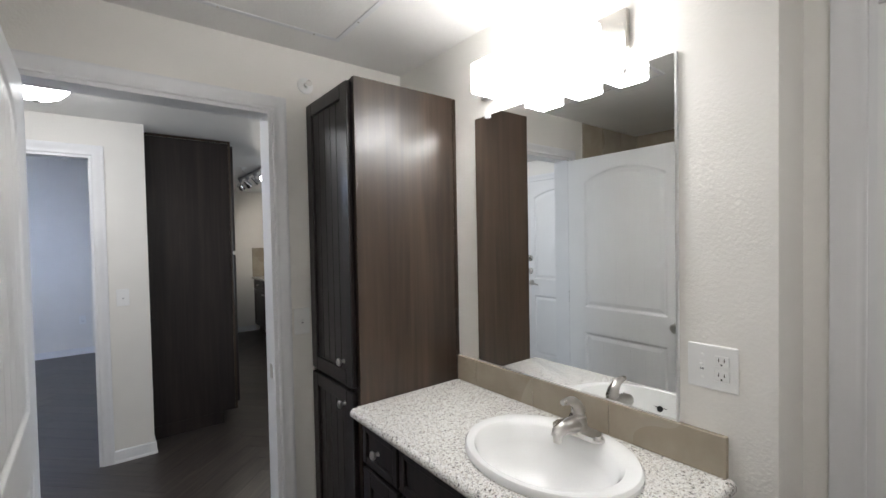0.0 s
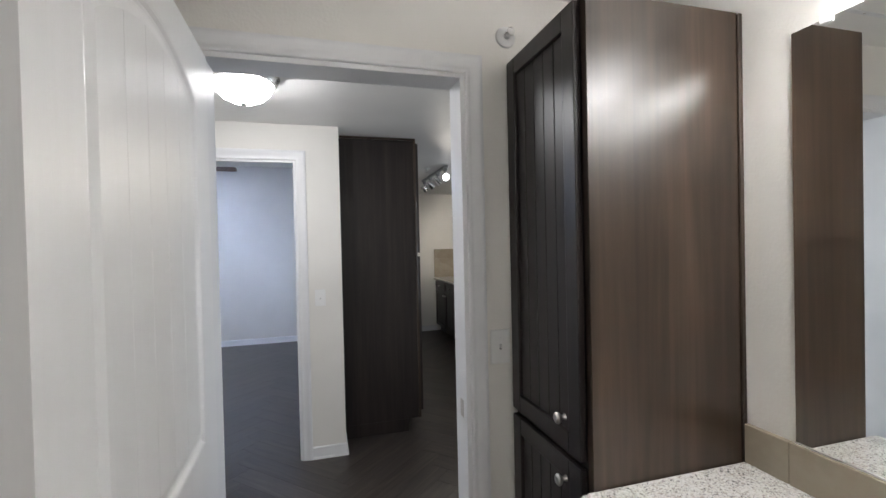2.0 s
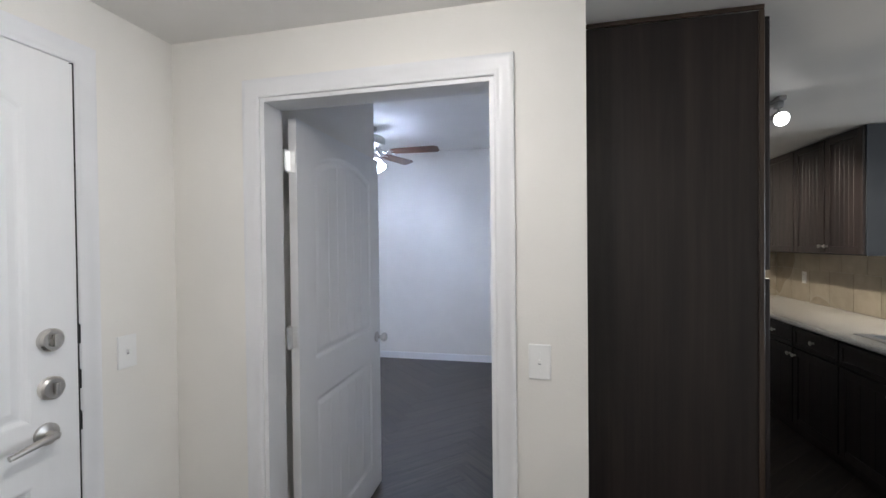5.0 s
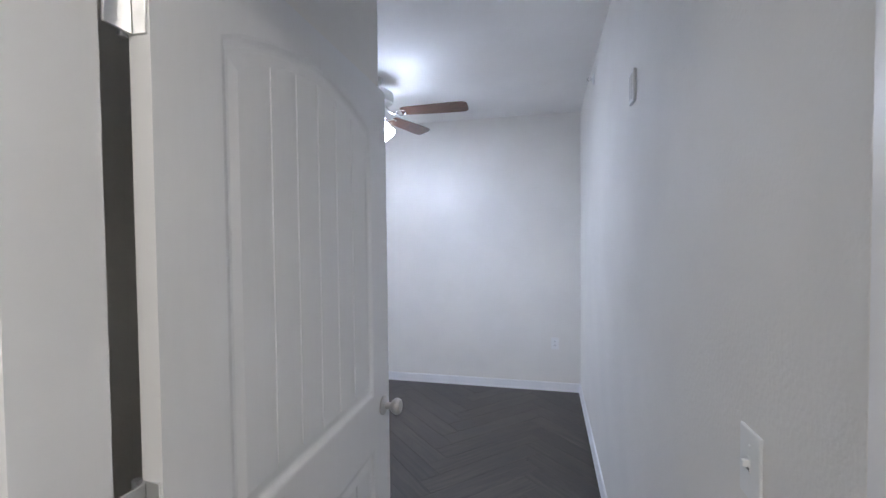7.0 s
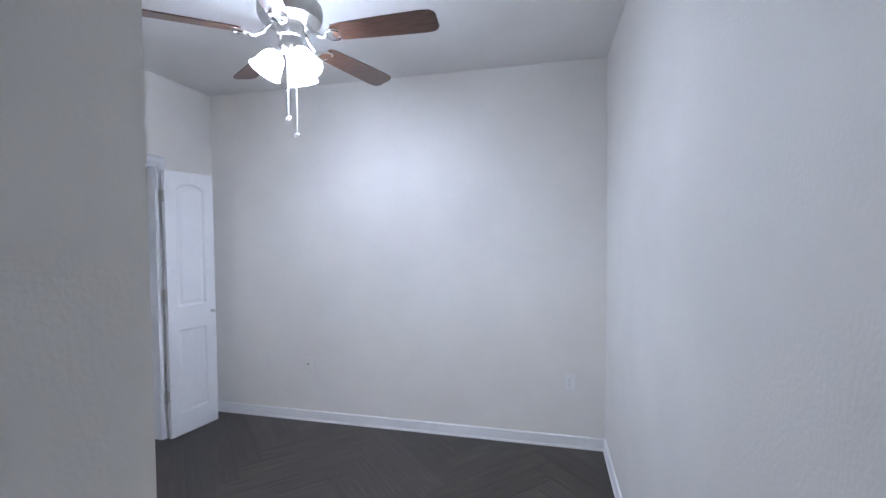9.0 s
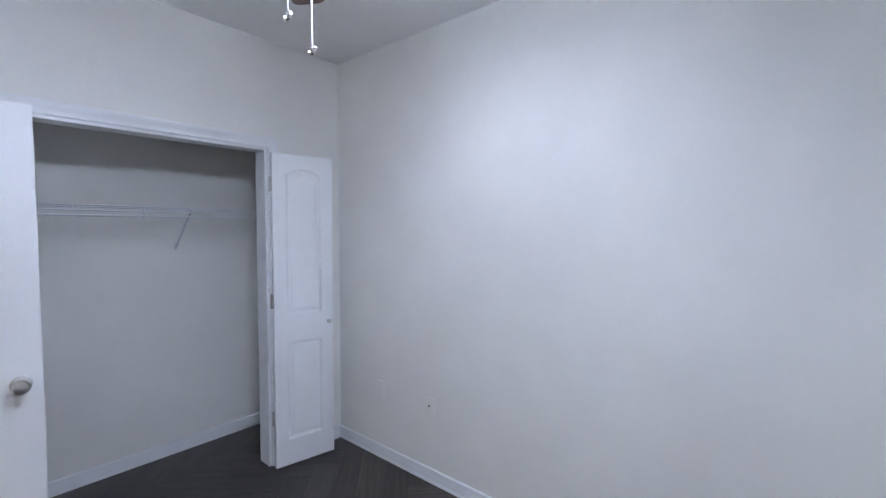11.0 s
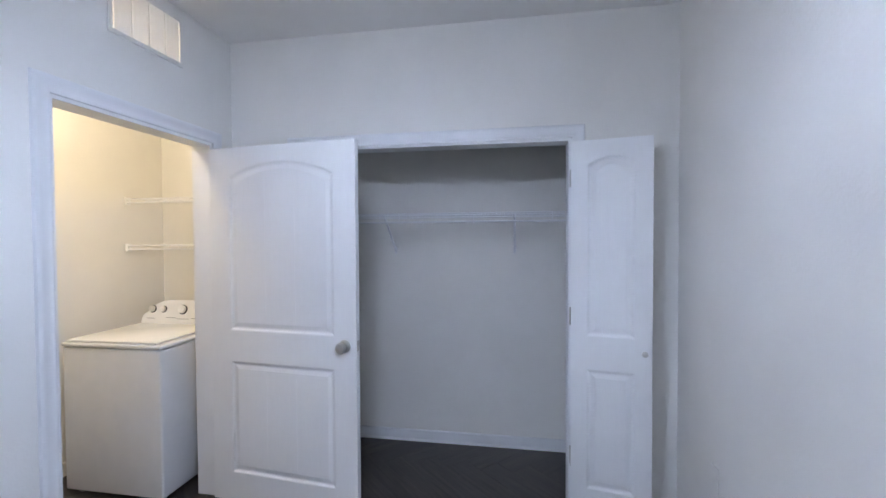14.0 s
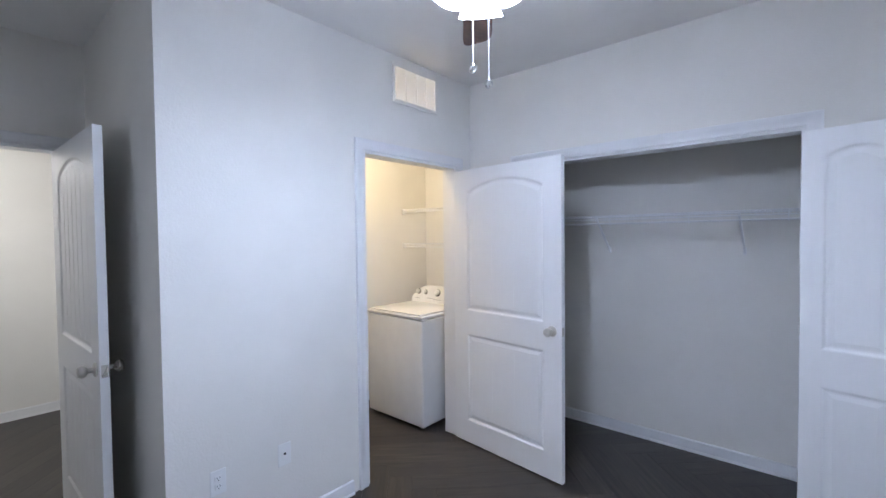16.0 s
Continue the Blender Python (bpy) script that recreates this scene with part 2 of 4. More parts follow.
BATH_SHADE = glowing("lit cube glass", CREAM, BATH_GLOW)
LAUNDRY_SHADE = glowing("lit laundry glass", WARM, LAUNDRY_GLOW)
BULB = glowing("lit bulb", NEUTRAL, 10.0)
FAN_BULB = glowing("lit fan bulb", COOL, FAN_GLOW * 26)
BATH_BULB = glowing("lit cube bulb", CREAM, BATH_GLOW * 2.5)


# ---- mesh helpers ----
def box(bm, x0, x1, y0, y1, z0, z1, bevel=0.0, segments=2):
    r = bmesh.ops.create_cube(bm, size=1)
    vs = r["verts"]
    for v in vs:
        v.co = Vector(((x0 + x1) / 2 + v.co.x * abs(x1 - x0), (y0 + y1) / 2 + v.co.y * abs(y1 - y0), (z0 + z1) / 2 + v.co.z * abs(z1 - z0)))
    if bevel:
        es = list({e for v in vs for e in v.link_edges})
        bmesh.ops.bevel(bm, geom=es, offset=bevel, segments=segments, affect="EDGES", profile=0.5)
    return bm


def boxed(*a, **k):
    return box(bmesh.new(), *a, **k)


def lathe(bm, profile, n=32, m=None):
    """Turns (radius, height) pairs about z; m places the result."""
    m = m or Matrix()
    rings = []
    for r, z in profile:
        if r < 1e-5:
            rings.append([bm.verts.new(m @ Vector((0, 0, z)))])
        else:
            rings.append([bm.verts.new(m @ Vector((r * math.cos(2 * math.pi * i / n), r * math.sin(2 * math.pi * i / n), z))) for i in range(n)])
    for a, b in zip(rings, rings[1:]):
        for i in range(n):
            j = (i + 1) % n
            if len(a) == 1 and len(b) > 1:
                bm.faces.new((a[0], b[j], b[i]))
            elif len(b) == 1 and len(a) > 1:
                bm.faces.new((a[i], a[j], b[0]))
            elif len(a) > 1:
                bm.faces.new((a[i], a[j], b[j], b[i]))
    return bm


def tube(bm, pts, r, n=8):
    pts = [Vector(p) for p in pts]
    rings = []
    for i, p in enumerate(pts):
        d = (pts[min(i + 1, len(pts) - 1)] - pts[max(i - 1, 0)]).normalized()
        q = d.to_track_quat("Z", "Y")
        rad = r[i] if isinstance(r, (list, tuple)) else r
        rings.append([bm.verts.new(p + q @ Vector((rad * math.cos(2 * math.pi * k / n), rad * math.sin(2 * math.pi * k / n), 0))) for k in range(n)])
    for a, b in zip(rings, rings[1:]):
        for k in range(n):
            bm.faces.new((a[k], a[(k + 1) % n], b[(k + 1) % n], b[k]))
    bm.faces.new(rings[0][::-1])
    bm.faces.new(rings[-1])
    return bm


def slab(bm, outline, z0, z1, m=None):
    """A flat plate of the given outline (x, y), between two heights."""
    m = m or Matrix()
    low = [bm.verts.new(m @ Vector((x, y, z0))) for x, y in outline]
    high = [bm.verts.new(m @ Vector((x, y, z1))) for x, y in outline]
    bm.faces.new(low[::-1])
    bm.faces.new(high)
    for i in range(len(outline)):
        j = (i + 1) % len(outline)
        bm.faces.new((low[i], low[j], high[j], high[i]))
    return bm


def ring(bm, a, b, m):
    """A strip of faces between two closed outlines of (x, y, z)."""
    va = [bm.verts.new(m @ Vector(p)) for p in a]
    vb = [bm.verts.new(m @ Vector(p)) for p in b]
    for i in range(len(a)):
        j = (i + 1) % len(a)
        bm.faces.new((va[i], va[j], vb[j], vb[i]))


def part(name, bm, mat, parent=None, label="", smooth=False):
    bmesh.ops.recalc_face_normals(bm, faces=bm.faces)
    me = bpy.data.meshes.new(name)
    bm.to_mesh(me)
    bm.free()
    me.materials.append(mat)
    if smooth:
        me.polygons.foreach_set("use_smooth", [True] * len(me.polygons))
        me.set_sharp_from_angle(angle=radians(38))
    ob = new(name, me)
    ob.parent = parent
    if label:
        tagged(ob, label)
    return ob


def thing(name, m, label, category, group=""):
    ob = new(name)
    ob.empty_display_size = 0.1
    ob.matrix_basis = m
    return tagged(ob, label, category, group)


def structure(name, bm, mat, label, category="wall"):
    return tagged(part(name, bm, mat), label, category, kind="structure")


# ---- walls, floor, ceilings ----
HALL_TOP, BED_TOP, WALL_TOP = 2.34, 2.735, 2.86


def wall(name, x0, x1, y0, y1, label, opening=None, along="x", mat=None, vent=None):
    bm = bmesh.new()
    if not opening:
        box(bm, x0, x1, y0, y1, 0, WALL_TOP)
    else:
        a, b, z0, z1 = opening
        spans = ((x0, a), (b, x1)) if along == "x" else ((y0, a), (b, y1))
        for s, e in spans:
            box(bm, *((s, e, y0, y1) if along == "x" else (x0, x1, s, e)), 0, WALL_TOP)
        if vent:
            va, vb, vz0, vz1 = vent
            for s, e, lo, hi in ((a, va, z1, WALL_TOP), (vb, b, z1, WALL_TOP), (va, vb, z1, vz0), (va, vb, vz1, WALL_TOP)):
                box(bm, s, e, y0, y1, lo, hi)
        else:
            box(bm, *((a, b, y0, y1) if along == "x" else (x0, x1, a, b)), z1, WALL_TOP)
        if z0:
            box(bm, *((a, b, y0, y1) if along == "x" else (x0, x1, a, b)), 0, z0)
    return structure(name, bm, mat or PAINT, label)


BED_DOOR = (-1.190, -0.296, 0, 2.092)
BATH_DOOR = (-0.456, 0.338, 0, 2.058)
LAUNDRY_DOOR = (-3.300, -2.405, 0, 2.078)
CLOSET = (1.90, 3.505, 0, 2.062)
ENTRY = (-1.325, -0.385, 0, 2.112)
LINEN = (-4.278, -3.518, 0, 2.045)
wall("wall_hall_west", -1.71, -1.59, -1.68, 0, "cream textured entry hall wall", ENTRY, "y")
wall("wall_bedroom_south", -1.71, 0, 0, 0.12, "cream textured wall round the bedroom door", BED_DOOR)
wall("wall_bedroom_east", -0.268, 0, 0.12, 4.052, "plain cream textured bedroom wall")
wall("wall_bedroom_north", -4.155, 0, 4.052, 4.172, "plain cream textured bedroom wall with outlets")
wall("wall_alcove", -1.427, -1.307, 0.12, 1.332, "cream textured wall beside the open bedroom door")
wall("wall_laundry_north", -4.155, -1.307, 1.332, 1.452, "cream textured wall round the laundry door", LAUNDRY_DOOR, vent=(-3.065, -2.675, 2.448, 2.662))
wall("wall_closet", -3.605, -3.485, 1.452, 4.052, "cream textured wall round the closet opening", CLOSET, "y")
wall("wall_west", -4.275, -4.155, 0.21, 4.172, "plain cream back wall of closet and laundry")
wall("wall_laundry_south", -4.155, -1.427, 0.21, 0.33, "plain cream laundry wall")
wall("wall_bath_north", -1.71, 6.62, -1.80, -1.68, "cream textured wall between bathroom and hall", BATH_DOOR)
wall("wall_bath_east", 0.991, 1.20, -3.397, -1.80, "cream textured bathroom wall behind the vanity")
wall("wall_bath_recess", 1.20, 1.32, -4.50, -1.80, "cream wall round a closed bathroom closet door", LINEN, "y")
wall("wall_bath_south", -1.52, 1.32, -4.62, -4.50, "plain cream bathroom wall")
wall("wall_bath_west", -1.52, -1.40, -4.50, -1.80, "wall behind the tub")
wall("wall_tub_end", -1.40, -0.62, -3.52, -3.40, "cream wing wall at the end of the tub")
wall("wall_kitchen_north", 0, 6.62, 4.06, 4.18, "plain cream kitchen end wall")
wall("wall_kitchen_east", 2.42, 2.62, 2.10, 4.06, "cream wall behind the kitchen wall cabinets")
wall("wall_living_east", 6.50, 6.62, -1.68, 4.06, "white living room wall with a wide window", (-0.6, 2.9, 0.5, 2.3), "y")

bm = boxed(-4.275, 6.62, -4.62, 4.18, -0.15, -0.006)
structure("floor", bm, JOINT, "dark herringbone wood-look plank floor", "floor")
structure("ceiling_hall", boxed(-1.59, 2.62, -1.68, 0, HALL_TOP, 2.85), CEIL, "low white textured hall ceiling", "ceiling")
structure("ceiling_kitchen", boxed(0, 2.62, 0, 4.06, HALL_TOP, 2.85), CEIL, "low white textured kitchen ceiling", "ceiling")
structure("ceiling_bath", boxed(-1.40, 1.20, -4.50, -1.80, HALL_TOP, 2.85), CEIL, "low white textured bathroom ceiling", "ceiling")
structure("ceiling_bedroom", boxed(-4.155, -0.268, 0.12, 4.052, BED_TOP, 2.85), CEIL, "white textured bedroom ceiling", "ceiling")
structure("ceiling_living", boxed(2.62, 6.50, -1.68, 4.06, 2.74, 2.85), CEIL, "white living room ceiling", "ceiling")

# ---- trim ----
def board(name, axis, a, b, face, out, z0, z1, label, category="trim"):
    """A moulded strip along a wall face; out is +1 or -1, the way that the face looks."""
    bm = bmesh.new()
    h = z1 - z0
    prof = ((0.0, 0.0), (0.018, 0.0), (0.018, 0.008), (0.016, 0.013), (0.0125, 0.016), (0.012, h - 0.022), (0.010, h - 0.014), (0.0105, h - 0.009), (0.006, h - 0.002), (0.0, h))
    ends = [[bm.verts.new((s, face + out * t, z0 + z) if axis == "x" else (face + out * t, s, z0 + z)) for t, z in prof] for s in (a, b)]
    for q in range(len(prof) - 1):
        bm.faces.new((ends[0][q], ends[0][q + 1], ends[1][q + 1], ends[1][q]))
    bm.faces.new(ends[0])
    bm.faces.new(ends[1])
    return tagged(part(name, bm, TRIM, smooth=True), label, category, kind="structure")


def baseboard(axis, a, b, face, out):
    return board("baseboard", axis, a, b, face, out, 0.0, 0.085, "white painted baseboard", "baseboard")


def casing(opening, axis, faces, width=0.068):
    """Moulded casings on the given faces of a wall, with the lining of the opening between them."""
    a, b, _, top = opening
    bm = bmesh.new()
    k = width / 0.068
    profile = ((0.0, 0.0), (0.0, 0.008), (0.003, 0.011), (0.009, 0.0125), (0.015, 0.011), (0.020, 0.0095), (0.034, 0.011), (0.044, 0.0150), (0.052, 0.0180), (0.060, 0.0185), (0.066, 0.016), (0.068, 0.012), (0.068, 0.0))
    for face, out in faces:
        rows = []
        for w, t in profile:
            w, d = w * k, face + out * t
            line = ((a - w, 0), (a - w, top + w), (b + w, top + w), (b + w, 0))
            rows.append([bm.verts.new((s, d, z) if axis == "x" else (d, s, z)) for s, z in line])
        for r0, r1 in zip(rows, rows[1:]):
            for q in range(3):
                bm.faces.new((r0[q], r0[q + 1], r1[q + 1], r1[q]))
    lo, hi = min(f for f, _ in faces), max(f for f, _ in faces)
    if len(faces) == 1:
        lo, hi = sorted((faces[0][0], faces[0][0] - faces[0][1] * 0.12))
    for s, e, z0, z1 in ((a, a + 0.016, 0, top - 0.016), (b - 0.016, b, 0, top - 0.016), (a, b, top - 0.016, top)):
        box(bm, *((s, e, lo + 0.001, hi - 0.001) if axis == "x" else (lo + 0.001, hi - 0.001, s, e)), z0, z1)
    return tagged(part("door_casing", bm, TRIM, smooth=True), "white painted moulded door casing", "trim", kind="structure")


casing(BED_DOOR, "x", ((0, -1), (0.12, 1)))
casing(BATH_DOOR, "x", ((-1.80, -1), (-1.68, 1)), 0.058)
casing(LAUNDRY_DOOR, "x", ((1.452, 1), (1.332, -1)))
casing(CLOSET, "y", ((-3.485, 1),))
casing(ENTRY, "y", ((-1.59, 1),))
casing(LINEN, "y", ((1.20, -1),))
for row in (("x", -3.485, -0.268, 4.052, -1), ("y", 0.20, 4.040, -0.268, -1), ("y", 3.58, 4.04, -3.485, 1), ("x", -2.292, -1.307, 1.452, 1),
            ("y", 0.135, 1.452, -1.307, 1), ("x", -0.228, 0.012, 0, -1), ("y", -0.012, 0.235, 0, 1), ("x", -1.59, -1.262, 0, -1), ("y", -0.315, -0.012, -1.59, 1),
            ("y", 1.452, 4.04, -4.155, 1), ("x", -4.135, -3.605, 4.052, -1), ("x", -4.135, -1.43, 0.33, 1), ("y", 0.35, 1.33, -4.155, 1), ("x", 0.02, 1.75, 4.06, -1),
            ("x", -1.59, -0.545, -1.68, 1), ("x", 0.41, 6.5, -1.68, 1), ("x", -3.43, -3.27, 1.452, 1)):
    baseboard(*row)


# ---- doors ----
def outline(x0, x1, z0, z1, rise, inset):
    """A panel's outline: a rectangle whose head is arched by rise."""
    x0, x1, z0, z1 = x0 + inset, x1 - inset, z0 + inset, z1 - inset
    head = [(x1 + (x0 - x1) * i / 14, z1 - rise + rise * math.sin(math.pi * i / 14) ** 0.8) for i in range(15)] if rise else [(x1, z1), (x0, z1)]
    return [(x0, z0), (x1, z0), *head]


def door_leaf(width, height, thick, planks, gap=0.0012):
    """Leaf frame with two moulded panels on both faces: a cove down from the frame, then a slope up to a field of planks.
    x from the hinge, y through the thickness from 0 to -thick, z up."""
    stile = (0.128 if width < 0.95 else 0.142) if width > 0.6 else 0.078
    k, inset = height / 2.02, 0.046
    spec = ((0.165 * k, 0.812 * k, 0.0), (0.985 * k, 1.935 * k, 0.075 * min(1, width / 0.8)))
    frame_bm = bmesh.new()
    depth = 0.010
    box(frame_bm, 0, width, -thick + depth, -depth, 0, height)
    faces = ((Matrix(((1, 0, 0, 0), (0, 0, 1, -depth), (0, 1, 0, 0), (0, 0, 0, 1))), 1), (Matrix(((1, 0, 0, 0), (0, 0, -1, -thick + depth), (0, 1, 0, 0), (0, 0, 0, 1))), -1))
    panels = []
    for m, side in faces:
        for s, e, z0, z1 in ((0, stile, 0, height), (width - stile, width, 0, height), (stile, width - stile, 0, spec[0][0]), (stile, width - stile, spec[0][1], spec[1][0])):
            slab(frame_bm, [(s, z0), (e, z0), (e, z1), (s, z1)], 0, depth, m)
        head = outline(stile, width - stile, *spec[1], 0)[2:]
        slab(frame_bm, [(stile, height), (stile, spec[1][1] - spec[1][2]), *[(x, z) for x, z in reversed(head)], (width - stile, height)], 0, depth, m)
        for z0, z1, rise in spec:
            pb = bmesh.new()
            steps = ((0.0, depth), (0.006, 0.0085), (0.013, 0.0030), (0.019, 0.0010), (0.026, 0.0012), (inset, 0.0062))
            loops = [[(*p, t) for p in outline(stile, width - stile, z0, z1, rise, i)] for i, t in steps]
            for a, b in zip(loops, loops[1:]):
                ring(pb, a, b, m)
            c = loops[-1]
            x0, x1 = c[0][0], c[1][0]
            top = z1 - inset

            def head_at(x):
                return top - rise + rise * math.sin(math.pi * min(1, max(0, (x1 - x) / (x1 - x0)))) ** 0.8 if rise else top

            slab(pb, [(p[0], p[1]) for p in c], 0.0030, 0.0062 - (0.0024 if gap > 0.002 else 0.0003), m)
            for i in range(planks):
                s, e = x0 + (x1 - x0) * i / planks + (gap if i else 0), x0 + (x1 - x0) * (i + 1) / planks - (gap if i < planks - 1 else 0)
                hs = [(e + (s - e) * q / 6, head_at(e + (s - e) * q / 6)) for q in range(7)]
                slab(pb, [(s, c[0][1]), (e, c[0][1]), *hs], 0.0036, 0.0062, m)
            panels.append(pb)
    return frame_bm, panels


def knob_bm(m):
    """A round door knob on its rose, along +z of m."""
    return lathe(bmesh.new(), ((0, 0), (0.032, 0), (0.033, 0.006), (0.026, 0.010), (0.012, 0.013), (0.011, 0.030), (0.020, 0.036), (0.027, 0.046), (0.028, 0.056), (0.022, 0.066), (0.0, 0.070)), 24, m)


OUT, BACK = Matrix.Rotation(radians(-90), 4, "X"), Matrix.Rotation(radians(90), 4, "X")


def door(name, m, width, height, thick, label, planks=5, knob=True, hinges=(0.30, 1.05, 1.83), swing=1, knob_z=0.94, gap=0.0012):
    d = thing(name, m, label, "door")
    frame_bm, panels = door_leaf(width, height, thick, planks, gap)
    part("leaf", frame_bm, DOOR, d)
    for p in panels:
        part("panel", p, DOOR, d)
    for side, turn, y in ((1, OUT, 0), (-1, BACK, -thick)):
        if knob:
            part("door_knob", knob_bm(Matrix.Translation((width - 0.065, y, knob_z)) @ turn), NICKEL, d, "brushed nickel door knob", True)
    if knob:
        part("latch_plate", boxed(width - 0.001, width + 0.0015, -thick * 0.5 - 0.0125, -thick * 0.5 + 0.0125, knob_z - 0.028, knob_z + 0.028, 0.001, 1), NICKEL, d, "nickel latch plate")
    for z in hinges:
        hb = boxed(-0.004, 0.0, -thick + 0.003, -0.002, z - 0.045, z + 0.045, 0.001, 1)
        tube(hb, [(-0.004, 0.006 if swing > 0 else -thick - 0.006, z - 0.047), (-0.004, 0.006 if swing > 0 else -thick - 0.006, z + 0.047)], 0.0065, 10)
        if swing > 1:
            box(hb, -0.046, -0.005, -0.011, -0.0065, z - 0.045, z + 0.045, 0.001, 1)
        part("hinge", hb, ALUMINIUM if swing > 1 else NICKEL, d, "nickel butt hinge", True)
    return d


# bedroom door, standing open into the alcove
door("bedroom_door", pose(-1.174, 0.163, 0.012, 0, 0, 91.0), 0.968, 2.045, 0.036, "white two-panel bedroom door standing open", 6, swing=2, hinges=(0.30, 1.13, 1.865), gap=0.0036)
# bathroom door, standing open into the bathroom
door("bathroom_door", pose(-0.432, -1.807, 0.012, 0, 0, -88.6), 0.832, 2.022, 0.036, "white two-panel bathroom door standing open", 5, swing=-1)
# laundry door, standing open into the bedroom
door("laundry_door", pose(-3.285, 1.476, 0.012, 0, 0, 84.2), 0.917, 2.02, 0.036, "white two-panel laundry door standing open", 3)
# closet leaf folded back on the wall
leaf = door("closet_door", pose(-3.438, 3.500, 0.012, 0, 0, 79.2), 0.395, 2.012, 0.034, "narrow white two-panel closet door folded open", 2, knob=False, hinges=(0.317, 1.080, 1.822))
part("knob", lathe(bmesh.new(), ((0, 0), (0.010, 0), (0.007, 0.008), (0.015, 0.018), (0.015, 0.024), (0, 0.029)), 16, Matrix.Translation((0.36, -0.034, 0.915)) @ BACK), NICKEL, leaf, "small nickel knob", True)
# closed bathroom closet door
door("linen_door", pose(1.235, -3.534, 0.012, 0, 0, -90), 0.728, 2.012, 0.036, "closed white bathroom closet door", 4, knob=False, hinges=(0.60, 1.75))
# entrance door
entry = thing("entrance_door", pose(-1.60, -1.301, 0.012, 0, 0, 90), "closed white panelled entrance door with deadbolts", "door")
fb, ps = door_leaf(0.894, 2.082, 0.042, 1)
part("leaf", fb, DOOR, entry)
for p in ps:
    part("panel", p, DOOR, entry)
for z in (1.245, 1.104):
    part("thumb_turn", boxed(0.808, 0.820, -0.078, -0.062, z - 0.018, z + 0.018, 0.003), NICKEL, entry)
    part("deadbolt", lathe(bmesh.new(), ((0, 0), (0.034, 0), (0.034, 0.014), (0.028, 0.020), (0, 0.020)), 24, Matrix.Translation((0.814, -0.042, z)) @ BACK), NICKEL, entry, "round nickel deadbolt", True)
# dark strip paints the shaded gap between leaf and jamb
part("gap_shade_strip", boxed(0.8945, 0.9010, -0.040, -0.004, 0, 2.088), DARK, entry, "dark strip painting the shaded gap beside the door")
# solid strikes coloured dark for the shade in the latch notches
for z in (1.245, 1.104, 0.973):
    part("strike", boxed(0.9012, 0.9050, -0.0425, -0.012, z - 0.030, z + 0.030, 0.001, 1), DARK, entry, "dark block painting the shade in a latch notch")
lv = lathe(bmesh.new(), ((0, 0), (0.032, 0), (0.032, 0.010), (0.012, 0.014), (0.011, 0.045), (0, 0.045)), 24, Matrix.Translation((0.800, -0.042, 0.973)) @ BACK)
tube(lv, [(0.800, -0.085, 0.973), (0.755, -0.089, 0.971), (0.685, -0.084, 0.958)], [0.011, 0.010, 0.008], 10)
part("lever_handle", lv, NICKEL, entry, "brushed nickel lever handle", True)


# ---- wall plates ----
def plate(name, m, gangs, label, category, mat=PLASTIC):
    """A wall plate in the xz plane of m that looks along -y. gangs: s switch, o outlet, r blank with a jack."""
    w = 0.072 + 0.046 * max(0, len(gangs) - 1)
    d = thing(name, m, label, category)
    part("cover", boxed(-w / 2, w / 2, -0.006, 0, -0.058, 0.058, 0.003), mat, d)
    for i, g in enumerate(gangs):
        x = (i - (len(gangs) - 1) / 2) * 0.046
        if g == "s":
            b = boxed(x - 0.0055, x + 0.0055, -0.0075, -0.004, -0.013, 0.013)
            box(b, x - 0.004, x + 0.004, -0.017, -0.006, -0.003, 0.008, 0.001, 1)
            part("toggle", b, PLASTIC, d)
            # small grey patch paints the shaded recess below the toggle
            part("slot_shade", boxed(x - 0.0045, x + 0.0045, -0.0079, -0.0074, -0.009, -0.004), GREYMETAL, d)
            part("screw", lathe(bmesh.new(), ((0, 0), (0.0032, 0), (0.0025, 0.0012), (0, 0.0014)), 8, Matrix.Translation((x, -0.006, 0.030)) @ BACK), PLASTIC, d)
            part("screw", lathe(bmesh.new(), ((0, 0), (0.0032, 0), (0.0025, 0.0012), (0, 0.0014)), 8, Matrix.Translation((x, -0.006, -0.030)) @ BACK), PLASTIC, d)
        elif g == "o":
            for z in (0.019, -0.019):
                part("socket", boxed(x - 0.017, x + 0.017, -0.0085, -0.005, z - 0.014, z + 0.014, 0.003), mat, d)
                b = bmesh.new()
                for dx in (-0.0065, 0.0065):
                    box(b, x + dx - 0.001, x + dx + 0.001, -0.009, -0.0083, z - 0.001, z + 0.008)
                box(b, x - 0.002, x + 0.002, -0.009, -0.0083, z - 0.010, z - 0.006)
                part("slots", b, DARK, d)
        else:
            part("jack", lathe(bmesh.new(), ((0, 0), (0.006, 0), (0.006, 0.006), (0.002, 0.006), (0, 0.002)), 12, Matrix.Translation((x, -0.006, 0.004)) @ BACK), DARK, d)
    return d


plate("light_switch", pose(-0.152, 0, 1.133), "s", "white light switch plate beside the bedroom door", "switch")
plate("light_switch", pose(-1.59, -0.218, 1.156, 0, 0, 90), "s", "white light switch plate beside the entrance door", "switch")
plate("light_switch", pose(0.444, -1.80, 1.142), "s", "white light switch plate beside the bathroom door", "switch")
plate("switch_outlet", pose(0.991, -3.258, 1.152, 0, 0, -90), "so", "white double plate with a switch and outlet", "switch")
plate("light_switch", pose(-0.268, 0.445, 1.165, 0, 0, -90), "s", "white light switch plate on the bedroom wall", "switch")
plate("wall_outlet", pose(-0.512, 4.052, 0.472), "o", "white wall outlet above the baseboard", "outlet")
